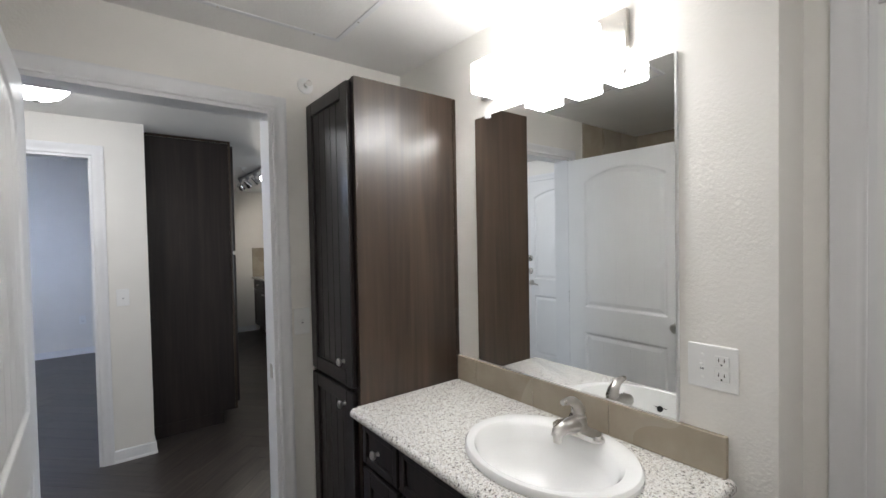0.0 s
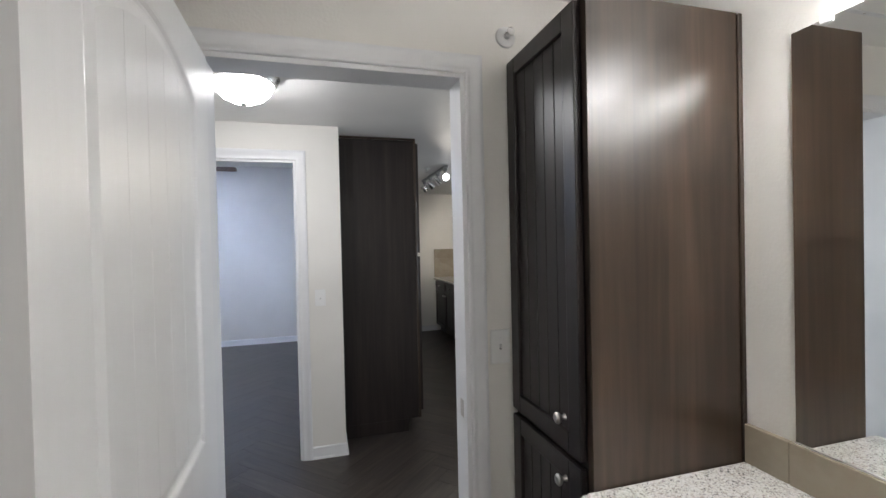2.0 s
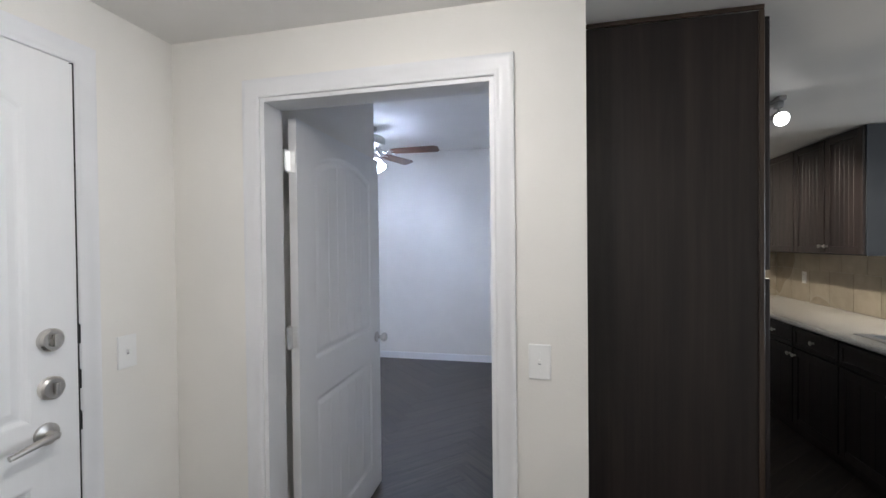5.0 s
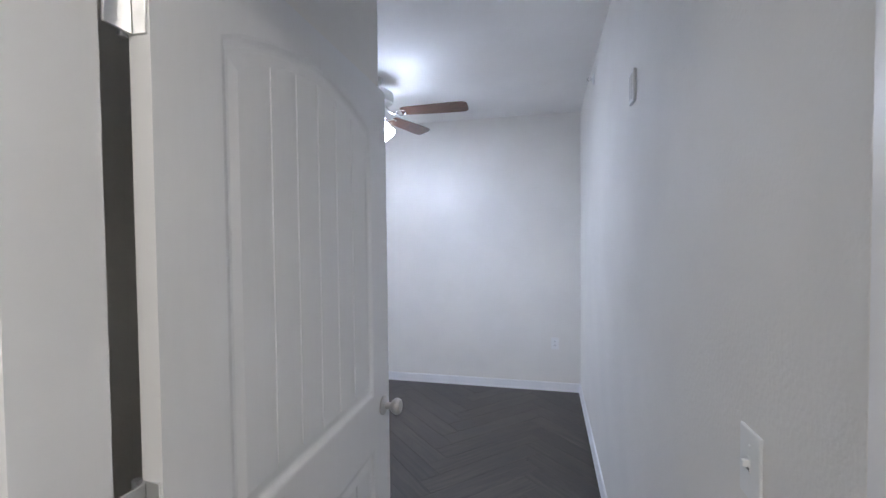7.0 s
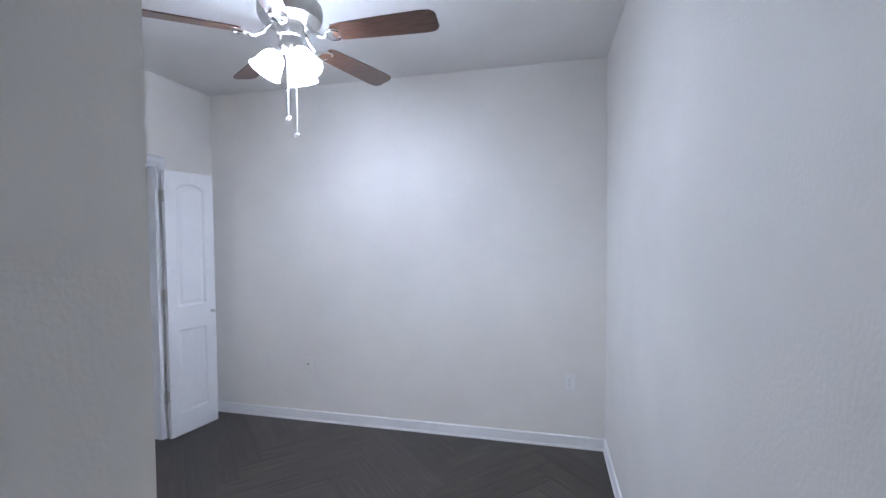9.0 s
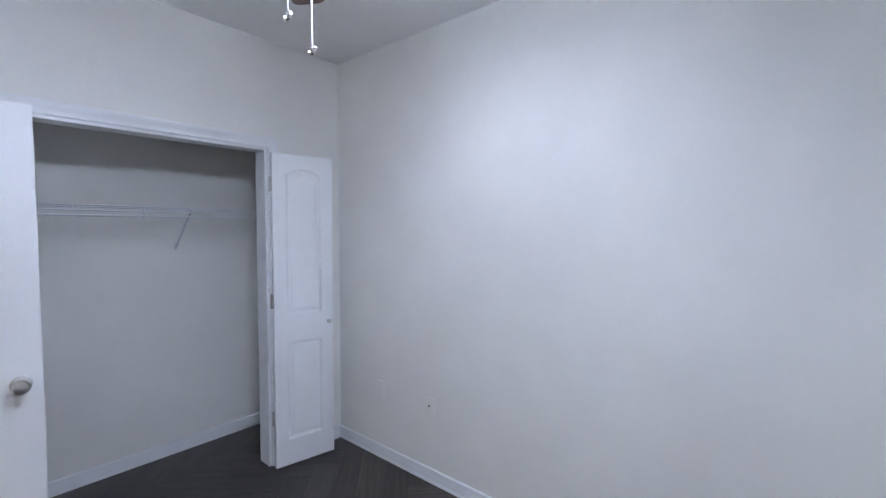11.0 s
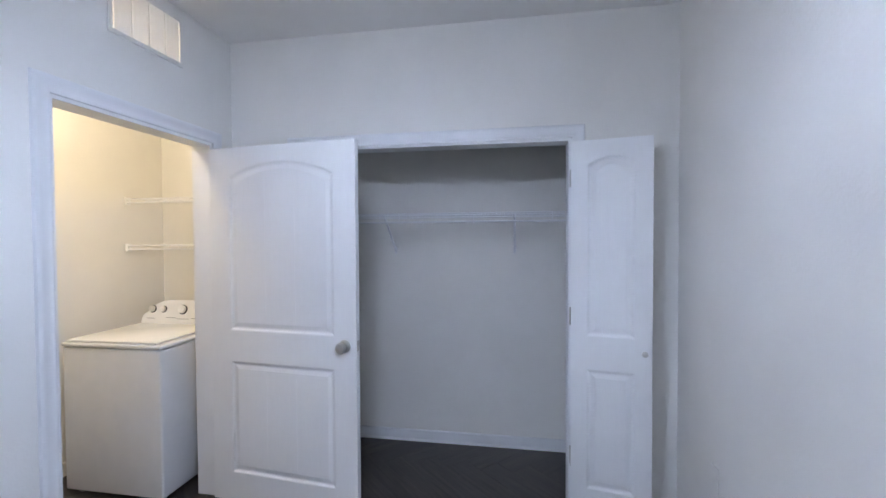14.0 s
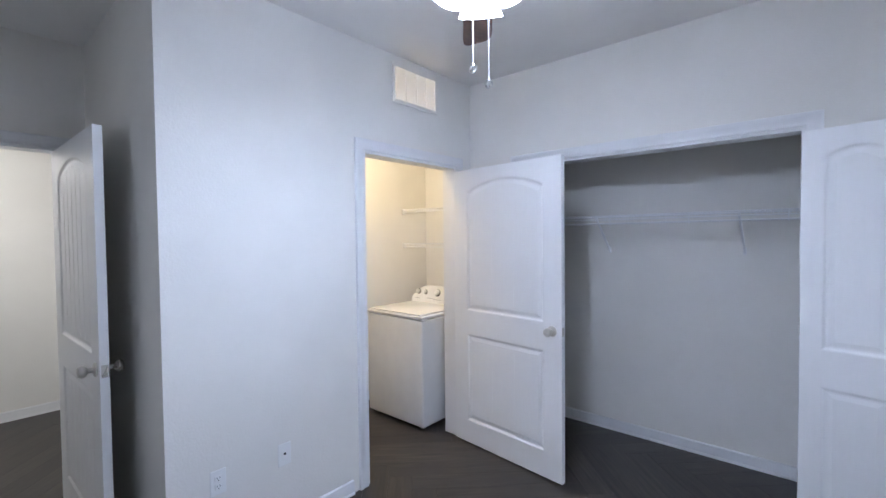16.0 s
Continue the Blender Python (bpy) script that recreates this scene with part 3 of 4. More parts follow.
plate("wall_jack", pose(-2.586, 4.052, 0.470), "r", "wall-coloured cable jack plate above the baseboard", "outlet", PAINT)
plate("wall_outlet", pose(-3.033, 4.052, 0.470), "", "blank wall-coloured cover plate above the baseboard", "cover plate", PAINT)
plate("wall_outlet", pose(-1.520, 1.452, 0.410, 0, 0, 180), "o", "white wall outlet above the baseboard", "outlet")
plate("wall_jack", pose(-1.852, 1.452, 0.413, 0, 0, 180), "r", "white cable jack plate above the baseboard", "outlet")


def grille(name, m, w, h, columns, slats, label, mat=PLASTIC):
    """An air grille in the xz plane of m that looks along -y."""
    d = thing(name, m, label, "air vent")
    b = bmesh.new()
    for x0, x1, z0, z1 in ((0, w, 0, 0.022), (0, w, h - 0.022, h), (0, 0.022, 0.022, h - 0.022), (w - 0.022, w, 0.022, h - 0.022)):
        box(b, x0, x1, -0.008, 0, z0, z1, 0.001, 1)
    part("frame", b, mat, d)
    if mat is GREYMETAL:
        part("backing", boxed(0.02, w - 0.02, -0.001, 0.0, 0.02, h - 0.02), DARK, d)
    cw = (w - 0.044) / columns
    for c in range(1, columns):
        part("mullion", boxed(0.022 + c * cw - 0.004, 0.022 + c * cw + 0.004, -0.006, -0.001, 0.022, h - 0.022), mat, d)
    me = None
    for c in range(columns):
        for s in range(slats):
            z = 0.022 + (h - 0.044) * (s + 0.5) / slats
            if me is None:
                sb = bmesh.new()
                slab(sb, [(-0.006, -0.0035), (-0.005, -0.0045), (0.0, 0.0035), (-0.001, 0.0045)], 0, cw - 0.014, Matrix.Rotation(radians(90), 4, "Y") @ Matrix(((0, 1, 0, 0), (1, 0, 0, 0), (0, 0, 1, 0), (0, 0, 0, 1))))
                o = part("slat", sb, mat, d)
                me = o.data
            else:
                o = new("slat", me)
                o.parent = d
            o.location = (0.022 + c * cw + 0.007, -0.003, z)
    return d


grille("wall_vent", pose(-2.655, 1.452, 2.428, 0, 0, 180), 0.43, 0.254, 4, 19, "white louvred air return above the laundry door", PAINT)
grille("ceiling_vent", pose(0.035, -1.05, HALL_TOP, 90, 0, 0), 0.56, 0.26, 4, 9, "white louvred ceiling air vent in the hall", GREYMETAL)
chime = thing("door_chime", pose(-0.268, 1.470, 2.038, 0, 0, -90), "small white door chime box high on the bedroom wall", "door chime")
part("cover", boxed(0, 0.085, -0.012, 0, 0, 0.118, 0.004), PLASTIC, chime)
for x in (0.025, 0.060):
    part("rib", boxed(x - 0.006, x + 0.006, -0.015, -0.0115, 0.012, 0.106, 0.002, 1), PLASTIC, chime)


def sprinkler(m):
    d = thing("sprinkler", m, "white recessed fire sprinkler head", "sprinkler", "fire sprinklers")
    part("escutcheon", lathe(bmesh.new(), ((0, 0), (0.036, 0), (0.034, 0.006), (0.020, 0.010), (0.010, 0.010), (0.010, 0.026), (0, 0.026)), 24), PLASTIC, d, "", True)
    b = tube(bmesh.new(), [(0.010, 0, 0.020), (0.012, 0, 0.034), (0, 0, 0.046)], 0.0025, 6)
    tube(b, [(-0.010, 0, 0.020), (-0.012, 0, 0.034), (0, 0, 0.046)], 0.0025, 6)
    part("frame_arm", b, NICKEL, d)
    part("deflector", lathe(bmesh.new(), ((0, 0.046), (0.014, 0.046), (0.014, 0.048), (0, 0.048)), 14), NICKEL, d)
    return d


sprinkler(pose(0.487, -1.80, 2.19, 90, 0, 0))
sprinkler(pose(1.02, 1.55, HALL_TOP, 180, 0, 0))
sprinkler(pose(-0.268, 2.835, 2.618, 0, -90, 0))
d = thing("smoke_detector", pose(-1.055, -0.545, HALL_TOP, 180, 0, 0), "round white ceiling smoke detector", "smoke detector")
part("base", lathe(bmesh.new(), ((0, 0), (0.068, 0), (0.068, 0.014), (0, 0.014)), 32), PLASTIC, d, "", True)
part("cover", lathe(bmesh.new(), ((0.060, 0.014), (0.060, 0.022), (0.052, 0.036), (0.040, 0.040), (0, 0.040)), 32), PLASTIC, d, "", True)

# ---- bathroom ----
def cab_door(name, x, y0, y1, z0, z1, parent, beads=0, out=-1, knob=None):
    """A framed cabinet door in the yz plane at x, looking along out; its middle is sunk and may carry upright beads."""
    w = 0.055 if min(y1 - y0, z1 - z0) > 0.2 else 0.028
    b = bmesh.new()
    lo, hi = sorted((x, x + out * 0.020))
    for a, c, za, zb in ((y0, y0 + w, z0, z1), (y1 - w, y1, z0, z1), (y0 + w, y1 - w, z0, z0 + w), (y0 + w, y1 - w, z1 - w, z1)):
        box(b, lo, hi, a, c, za, zb, 0.003, 2)
    frame_ob = part(name, b, ESPRESSO, parent)
    mid = sorted((x + out * 0.002, x + out * 0.010))
    n = max(1, beads)
    for i in range(n):
        a, c = y0 + w + (y1 - y0 - 2 * w) * i / n, y0 + w + (y1 - y0 - 2 * w) * (i + 1) / n
        part("panel", boxed(*mid, a + (0.0008 if i else 0), c - (0.0008 if i < n - 1 else 0), z0 + w, z1 - w, 0.0015, 1), ESPRESSO, frame_ob)
    if knob:
        turn = Matrix.Rotation(radians(90 * out), 4, "Y")
        part("knob", lathe(bmesh.new(), ((0, 0), (0.009, 0), (0.006, 0.006), (0.006, 0.012), (0.014, 0.018), (0.016, 0.024), (0.011, 0.029), (0, 0.030)), 16, Matrix.Translation((x + out * 0.020, *knob)) @ turn), NICKEL, frame_ob, "round nickel knob", True)
    return frame_ob


tall = thing("linen_cabinet", Matrix(), "tall espresso wood linen cabinet beside the vanity", "cabinet")
b = boxed(0.505, 0.9895, -2.215, -1.8015, 0.10, 2.105)
box(b, 0.56, 0.9895, -2.215, -1.8015, 0.0, 0.10)
part("body", b, ESPRESSO, tall)
part("side_panel", boxed(0.503, 0.975, -2.237, -2.2155, 0.0, 2.108, 0.001, 1), PANEL, tall, "brown wood-grain laminate side panel")
part("edge_strip", boxed(0.9755, 0.9895, -2.243, -2.2155, 0.0, 2.105, 0.002, 1), PANEL, tall)
cab_door("door", 0.503, -2.212, -1.812, 0.935, 2.095, tall, 5, -1, (-2.142, 1.026))
cab_door("door", 0.503, -2.212, -1.812, 0.115, 0.915, tall, 5, -1, (-2.142, 0.861))

van = thing("vanity_cabinet", Matrix(), "espresso wood vanity with drawers and doors", "cabinet")
b = boxed(0.515, 0.9895, -3.285, -2.2435, 0.10, 0.66)
box(b, 0.515, 0.56, -3.285, -2.2435, 0.66, 0.838)
box(b, 0.97, 0.9895, -3.285, -2.2435, 0.66, 0.838)
box(b, 0.56, 0.97, -3.285, -3.265, 0.66, 0.838)
box(b, 0.56, 0.97, -2.265, -2.2435, 0.66, 0.838)
box(b, 0.575, 0.9895, -3.285, -2.2435, 0.0, 0.10)
part("body", b, ESPRESSO, van)
for z0, z1 in ((0.675, 0.82), (0.42, 0.655), (0.12, 0.40)):
    cab_door("drawer_front", 0.513, -2.50, -2.262, z0, z1, van, 0, -1, (-2.38, (z0 + z1) / 2))
cab_door("false_front", 0.513, -3.27, -2.515, 0.675, 0.82, van)
cab_door("door", 0.513, -2.885, -2.515, 0.12, 0.655, van, 4, -1, (-2.85, 0.60))
cab_door("door", 0.513, -3.27, -2.90, 0.12, 0.655, van, 4, -1, (-2.935, 0.60))

SINK = Vector((0.735, -2.925, 0.878))
SEMI = (0.212, 0.262)


def ellipse(k, n=48, dx=0.0, a=SEMI[0], b=SEMI[1]):
    return [(SINK.x + dx + a * k * math.cos(2 * math.pi * i / n), SINK.y + b * k * math.sin(2 * math.pi * i / n)) for i in range(n)]


top = thing("vanity_countertop", Matrix(), "speckled white granite vanity top", "countertop")
b = bmesh.new()
rect = []
for i in range(48):
    c, s = math.cos(2 * math.pi * i / 48), math.sin(2 * math.pi * i / 48)
    tx = ((0.9895 if c > 0 else 0.470) - SINK.x) / c if abs(c) > 1e-6 else 1e9
    ty = ((-2.2435 if s > 0 else -3.297) - SINK.y) / s if abs(s) > 1e-6 else 1e9
    t = min(tx, ty)
    rect.append([SINK.x + c * t, SINK.y + s * t])
for cx, cy in ((0.470, -2.2435), (0.470, -3.297), (0.9895, -2.2435), (0.9895, -3.297)):
    near = min(rect, key=lambda p: (p[0] - cx) ** 2 + (p[1] - cy) ** 2)
    near[0], near[1] = cx, cy
hole = ellipse(0.93)
for za, zb, pa, pb_ in ((0.876, 0.876, rect, hole), (0.839, 0.839, rect, hole), (0.839, 0.876, rect, rect), (0.839, 0.876, hole, hole)):
    ring(b, [(*p, za) for p in pa], [(*p, zb) for p in pb_], Matrix())
bmesh.ops.remove_doubles(b, verts=b.verts, dist=1e-5)
edge = [e for e in b.edges if all(v.co.z > 0.87 and (abs(v.co.x - 0.470) < 1e-4 or abs(v.co.y + 3.297) < 1e-4) for v in e.verts)]
bmesh.ops.bevel(b, geom=edge, offset=0.012, segments=3, affect="EDGES", profile=0.5)
part("slab", b, GRANITE, top, "", True)
part("front_edge", tube(bmesh.new(), [(0.472, -2.2450, 0.857), (0.472, -3.295, 0.857)], 0.0185, 14), GRANITE, top, "rounded granite front edge", True)
part("end_edge", tube(bmesh.new(), [(0.473, -3.295, 0.857), (0.9880, -3.295, 0.857)], 0.0185, 14), GRANITE, top, "rounded granite end edge", True)

basin = thing("wash_basin", Matrix(), "white oval drop-in porcelain wash basin", "sink")
b = bmesh.new()
rings = ((1.0, 0.0, 0), (1.0, 0.010, 0), (0.975, 0.018, 0), (0.92, 0.020, 0), (0.84, 0.017, -0.012), (0.80, 0.004, -0.018), (0.74, -0.04, -0.020), (0.62, -0.09, -0.020), (0.40, -0.125, -0.016), (0.12, -0.138, -0.010))
prev = None
for k, z, dx in rings:
    cur = [b.verts.new((x, y, SINK.z + z)) for x, y in ellipse(k, 64, dx)]
    if prev:
        for i in range(64):
            b.faces.new((prev[i], prev[(i + 1) % 64], cur[(i + 1) % 64], cur[i]))
    prev = cur
b.faces.new(prev)
part("bowl", b, CERAMIC, basin, "", True)
part("drain", lathe(bmesh.new(), ((0, 0.004), (0.020, 0.004), (0.024, 0.0), (0.024, -0.004)), 20, Matrix.Translation((SINK.x - 0.010, SINK.y, SINK.z - 0.137))), CHROME, basin, "chrome drain", True)
part("overflow", lathe(bmesh.new(), ((0, 0.001), (0.009, 0.001), (0.011, 0.0), (0.011, -0.003)), 14, Matrix.Translation((SINK.x - 0.1700, SINK.y, SINK.z - 0.044)) @ Matrix.Rotation(radians(72), 4, "Y")), DARK, basin)

fa = thing("basin_faucet", Matrix.Translation((0.884, -2.922, 0.8945)), "brushed nickel single-lever basin faucet", "faucet")
b = bmesh.new()
plate_rim = [(0.027 * math.cos(t), 0.036 * math.sin(t) + 0.052 * (1 if math.sin(t) > 0 else -1)) for t in [2 * math.pi * (i + 0.5) / 32 for i in range(32)]]
slab(b, plate_rim, 0, 0.016)
bmesh.ops.bevel(b, geom=[e for e in b.edges if all(v.co.z > 0.01 for v in e.verts)], offset=0.009, segments=3, affect="EDGES")
part("base", b, NICKEL, fa, "", True)
b = lathe(bmesh.new(), ((0.034, 0.008), (0.031, 0.020), (0.027, 0.040), (0.025, 0.054), (0.018, 0.060), (0, 0.062)), 24)
tube(b, [(0.0, 0, 0.026), (-0.035, 0, 0.036), (-0.072, 0, 0.038), (-0.098, 0, 0.031), (-0.108, 0, 0.020)], [0.027, 0.024, 0.021, 0.018, 0.013], 18)
tube(b, [(-0.098, 0, 0.026), (-0.099, 0, 0.002)], [0.0135, 0.012], 16)
part("spout", b, NICKEL, fa, "", True)
lever = tube(bmesh.new(), [(0.004, 0, 0.050), (0.004, 0, 0.068), (-0.004, 0, 0.088), (-0.022, 0, 0.103), (-0.046, 0, 0.110), (-0.074, 0, 0.111)], [0.024, 0.022, 0.018, 0.015, 0.012, 0.008], 16)
part("lever", lever, NICKEL, fa, "curved nickel lever", True)

bs = thing("backsplash", Matrix(), "beige tile backsplash strip behind the vanity", "backsplash")
ys = [-2.2445, -2.362, -2.667, -2.972, -3.2955]
for a, c in zip(ys, ys[1:]):
    part("tile", boxed(0.973, 0.990, c + 0.001, a - 0.001, 0.877, 0.983, 0.0015, 1), TILE, bs)

mi = thing("mirror", Matrix(), "large frameless wall mirror above the vanity", "mirror")
part("glass", boxed(0.984, 0.990, -3.170, -2.373, 0.987, 1.987), MIRROR, mi)
part("edge_channel", boxed(0.981, 0.990, -3.177, -3.1705, 0.987, 1.987), ALUMINIUM, mi)
part("edge_channel", boxed(0.981, 0.990, -3.176, -2.373, 0.9835, 0.9868), ALUMINIUM, mi)
for y in (-2.45, -3.02):
    part("clip", boxed(0.976, 0.983, y - 0.012, y + 0.012, 1.975, 2.003, 0.003), PLASTIC, mi, "clear plastic mirror clip")

vl = thing("vanity_light", Matrix(), "nickel vanity light with lit glass cube shades", "wall lamp")
part("backplate", boxed(0.965, 0.990, -3.045, -2.43, 2.045, 2.157, 0.004), NICKEL, vl)
for y in (-2.620, -2.787, -2.953):
    part("arm", tube(bmesh.new(), [(0.966, y, 2.118), (0.93, y, 2.122), (0.835, y, 2.124), (0.835, y, 2.109)], 0.0075, 8), NICKEL, vl, "", True)
    sb = boxed(0.785, 0.905, y - 0.052, y + 0.052, 2.000, 2.108, 0.010, 3)
    bmesh.ops.delete(sb, geom=[f for f in sb.faces if f.normal.z < -0.9 or f.calc_center_median().z < 2.004], context="FACES")
    part("shade", sb, BATH_SHADE, vl, "lit white glass cube", True)
    part("bulb", lathe(bmesh.new(), ((0.014, 2.100), (0.018, 2.08), (0.034, 2.052), (0.036, 2.035), (0.026, 2.012), (0, 2.006)), 18, Matrix.Translation((0.845, y, 0))), BATH_BULB, vl, "lit bulb", True)

hatch = thing("ceiling_hatch", Matrix(), "white ceiling access hatch with thin trim", "hatch")
part("panel", boxed(-0.10, 0.54, -2.62, -2.02, 2.333, 2.3395), CEIL, hatch)
b = bmesh.new()
for x0, x1, y0, y1 in ((-0.12, 0.56, -2.02, -2.0), (-0.12, 0.56, -2.64, -2.62), (-0.12, -0.10, -2.62, -2.02), (0.54, 0.56, -2.62, -2.02)):
    box(b, x0, x1, y0, y1, 2.330, 2.3395, 0.001, 1)
part("trim", b, TRIM, hatch)
for x, y in ((0.45, -2.01), (0.10, -2.01), (0.55, -2.2)):
    part("screw", lathe(bmesh.new(), ((0, 0), (0.005, 0), (0.004, 0.002), (0, 0.003)), 8, Matrix.Translation((x, y, 2.330)) @ pose(0, 0, 0, 180)), NICKEL, hatch)

tub = thing("bathtub", Matrix(), "white built-in bathtub in a tiled alcove", "bathtub")
b = bmesh.new()
for z, i in ((0.0, 0.0), (0.50, 0.0), (0.52, 0.012), (0.52, 0.07), (0.48, 0.09), (0.14, 0.15)):
    vs = [b.verts.new(p) for p in ((-1.399 + i, -3.399 + i, z), (-0.64 - i, -3.399 + i, z), (-0.64 - i, -1.801 - i, z), (-1.399 + i, -1.801 - i, z))]
    if z or i:
        for k in range(4):
            b.faces.new((last4[k], last4[(k + 1) % 4], vs[(k + 1) % 4], vs[k]))
    last4 = vs
b.faces.new(last4)
part("shell", b, TUB, tub)

strike = thing("strike_plate", Matrix(), "nickel strike plate on the bathroom door jamb", "strike plate")
part("plate_metal", boxed(0.3195, 0.3215, -1.765, -1.735, 0.90, 0.96, 0.0005, 1), NICKEL, strike)

# ---- hall ----
lamp = thing("ceiling_lamp", pose(-0.478, -0.880, HALL_TOP, 180, 0, 0), "round flush ceiling lamp with lit glass bowl", "ceiling lamp")
part("rim", lathe(bmesh.new(), ((0, 0), (0.150, 0), (0.168, 0.010), (0.170, 0.022), (0.160, 0.034), (0.152, 0.050), (0.140, 0.054), (0.134, 0.048)), 48), NICKEL, lamp, "brushed nickel rim", True)
part("bowl", lathe(bmesh.new(), ((0.138, 0.046), (0.136, 0.060), (0.122, 0.090), (0.095, 0.118), (0.055, 0.137), (0.018, 0.144), (0, 0.145)), 48), HALL_SHADE, lamp, "lit white glass bowl", True)
part("finial", lathe(bmesh.new(), ((0.016, 0.143), (0.016, 0.148), (0.008, 0.156), (0, 0.158)), 16), NICKEL, lamp, "", True)

# unseen lamp at the bathroom's south end, added as fill light
second = thing("bath_fill_lamp", pose(-0.05, -4.05, HALL_TOP, 180, 0, 0), "unseen round bathroom ceiling lamp added as fill light", "ceiling lamp")
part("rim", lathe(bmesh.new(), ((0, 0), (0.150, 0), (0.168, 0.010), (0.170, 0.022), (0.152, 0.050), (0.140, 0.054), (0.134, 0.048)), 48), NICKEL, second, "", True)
part("bowl", lathe(bmesh.new(), ((0.138, 0.046), (0.136, 0.060), (0.095, 0.118), (0.018, 0.144), (0, 0.145)), 48), BATH_FILL, second, "lit white glass bowl", True)
shower = thing("shower_head", pose(-0.70, -1.809, 2.06), "nickel shower arm and head above the tub", "shower head")
part("flange", lathe(bmesh.new(), ((0, 0), (0.03, 0), (0.026, 0.008), (0.011, 0.012)), 20, BACK), NICKEL, shower, "", True)
part("arm", tube(bmesh.new(), [(0, -0.004, 0), (0, -0.07, 0.004), (0, -0.12, -0.02), (0, -0.155, -0.06)], 0.0095, 10), NICKEL, shower, "", True)
part("head", lathe(bmesh.new(), ((0, 0.03), (0.014, 0.028), (0.02, 0.0), (0.036, -0.03), (0.036, -0.042), (0, -0.044)), 24, Matrix.Translation((0, -0.165, -0.075)) @ pose(0, 0, 0, -35)), NICKEL, shower, "", True)
pantry = thing("pantry_cabinet", Matrix(), "tall espresso wood pantry cabinet at the hall corner", "cabinet")
b = boxed(0.004, 0.600, 0.250, 0.86, 0.10, 2.318)
box(b, 0.004, 0.50, 0.250, 0.86, 0.0, 0.10)
part("body", b, ESPRESSO, pantry)
b = boxed(0.014, 0.602, 0.236, 0.2495, 0.10, 2.318, 0.001, 1)
box(b, 0.014, 0.50, 0.236, 0.2495, 0.0, 0.10)
part("side_panel", b, STAINED, pantry, "dark wood-grain side panel")
part("edge_strip", boxed(0.588, 0.606, 0.229, 0.2355, 0.10, 2.318, 0.002, 1), PANEL, pantry)
part("top_strip", boxed(0.014, 0.606, 0.229, 0.2355, 2.3185, 2.336, 0.002, 1), PANEL, pantry)
cab_door("door", 0.608, 0.245, 0.85, 0.155, 1.395, pantry, 5, 1)
cab_door("door", 0.608, 0.245, 0.85, 1.425, 2.30, pantry, 5, 1)

# ---- kitchen ----
KX, KB = 1.755, 2.418


def base_cabinet(y0, y1, drawers, label):
    c = thing("base_cabinet", Matrix(), label, "cabinet", "kitchen base cabinets")
    b = boxed(KX, KB, y0 + 0.001, y1 - 0.001, 0.10, 0.70)
    box(b, KX, KX + 0.03, y0 + 0.001, y1 - 0.001, 0.70, 0.876)
    box(b, KX + 0.06, KB, y0 + 0.001, y1 - 0.001, 0.0, 0.10)
    part("body", b, ESPRESSO, c)
    mid = (y0 + y1) / 2
    for a, e, k in ((y0, mid, mid - 0.035), (mid, y1, mid + 0.035)):
        cab_door("door", KX - 0.001, a + 0.008, e - 0.008, 0.12, 0.70, c, 3, -1, (k, 0.65))
        cab_door("drawer_front", KX - 0.001, a + 0.008, e - 0.008, 0.715, 0.862, c, 0, -1, ((a + e) / 2, 0.79) if drawers else None)


base_cabinet(2.89, 4.055, True, "espresso wood kitchen base cabinet with drawers")
base_cabinet(1.84, 2.89, True, "espresso wood kitchen base cabinet with drawers")
base_cabinet(0.86, 1.84, False, "espresso wood sink base cabinet with false fronts")
dw = thing("dishwasher", Matrix(), "black front dishwasher under the granite counter", "dishwasher")
part("tub_body", boxed(KX + 0.02, KB, 0.17, 0.855, 0.02, 0.872), DARK, dw)
part("door", boxed(KX - 0.02, KX + 0.018, 0.175, 0.85, 0.11, 0.735, 0.004), BLACK, dw)
part("control_panel", boxed(KX - 0.028, KX + 0.018, 0.175, 0.85, 0.74, 0.862, 0.008), BLACK, dw, "black control panel")
part("trim_strip", boxed(KX - 0.025, KX + 0.018, 0.166, 0.1745, 0.11, 0.862), STEEL, dw)
part("trim_strip", boxed(KX - 0.012, KX + 0.018, 0.175, 0.85, 0.8625, 0.870), STEEL, dw)
part("kick_plate", boxed(KX + 0.03, KX + 0.045, 0.175, 0.85, 0.0, 0.105), BLACK, dw)
pen = thing("end_panel", Matrix(), "espresso wood end panel of the kitchen peninsula", "panel")
part("board", boxed(KX - 0.01, KB, 0.10, 0.16, 0.0, 0.874, 0.002), ESPRESSO, pen)
pen2 = thing("peninsula_back", Matrix(), "espresso wood back of the kitchen peninsula", "panel")
part("board", boxed(KB + 0.002, KB + 0.10, 0.10, 2.098, 0.0, 0.874, 0.002), ESPRESSO, pen2)

ct = thing("kitchen_counter", Matrix(), "speckled granite kitchen counter with rounded edge", "countertop")
b = bmesh.new()
SX0, SX1, SY0, SY1 = 1.85, 2.30, 0.985, 1.80
for x0, x1, y0, y1 in ((1.722, KB, SY1, 4.058), (1.722, SX0, SY0, SY1), (SX1, KB, SY0, SY1), (1.722, KB, 0.085, SY0), (KB, 2.75, 0.085, 2.098)):
    box(b, x0, x1, y0, y1, 0.877, 0.915)
bmesh.ops.remove_doubles(b, verts=b.verts, dist=1e-5)
part("slab", b, GRANITE, ct)
part("front_edge", tube(bmesh.new(), [(1.722, 0.0865, 0.896), (1.722, 4.058, 0.896)], 0.019, 12), GRANITE, ct, "", True)
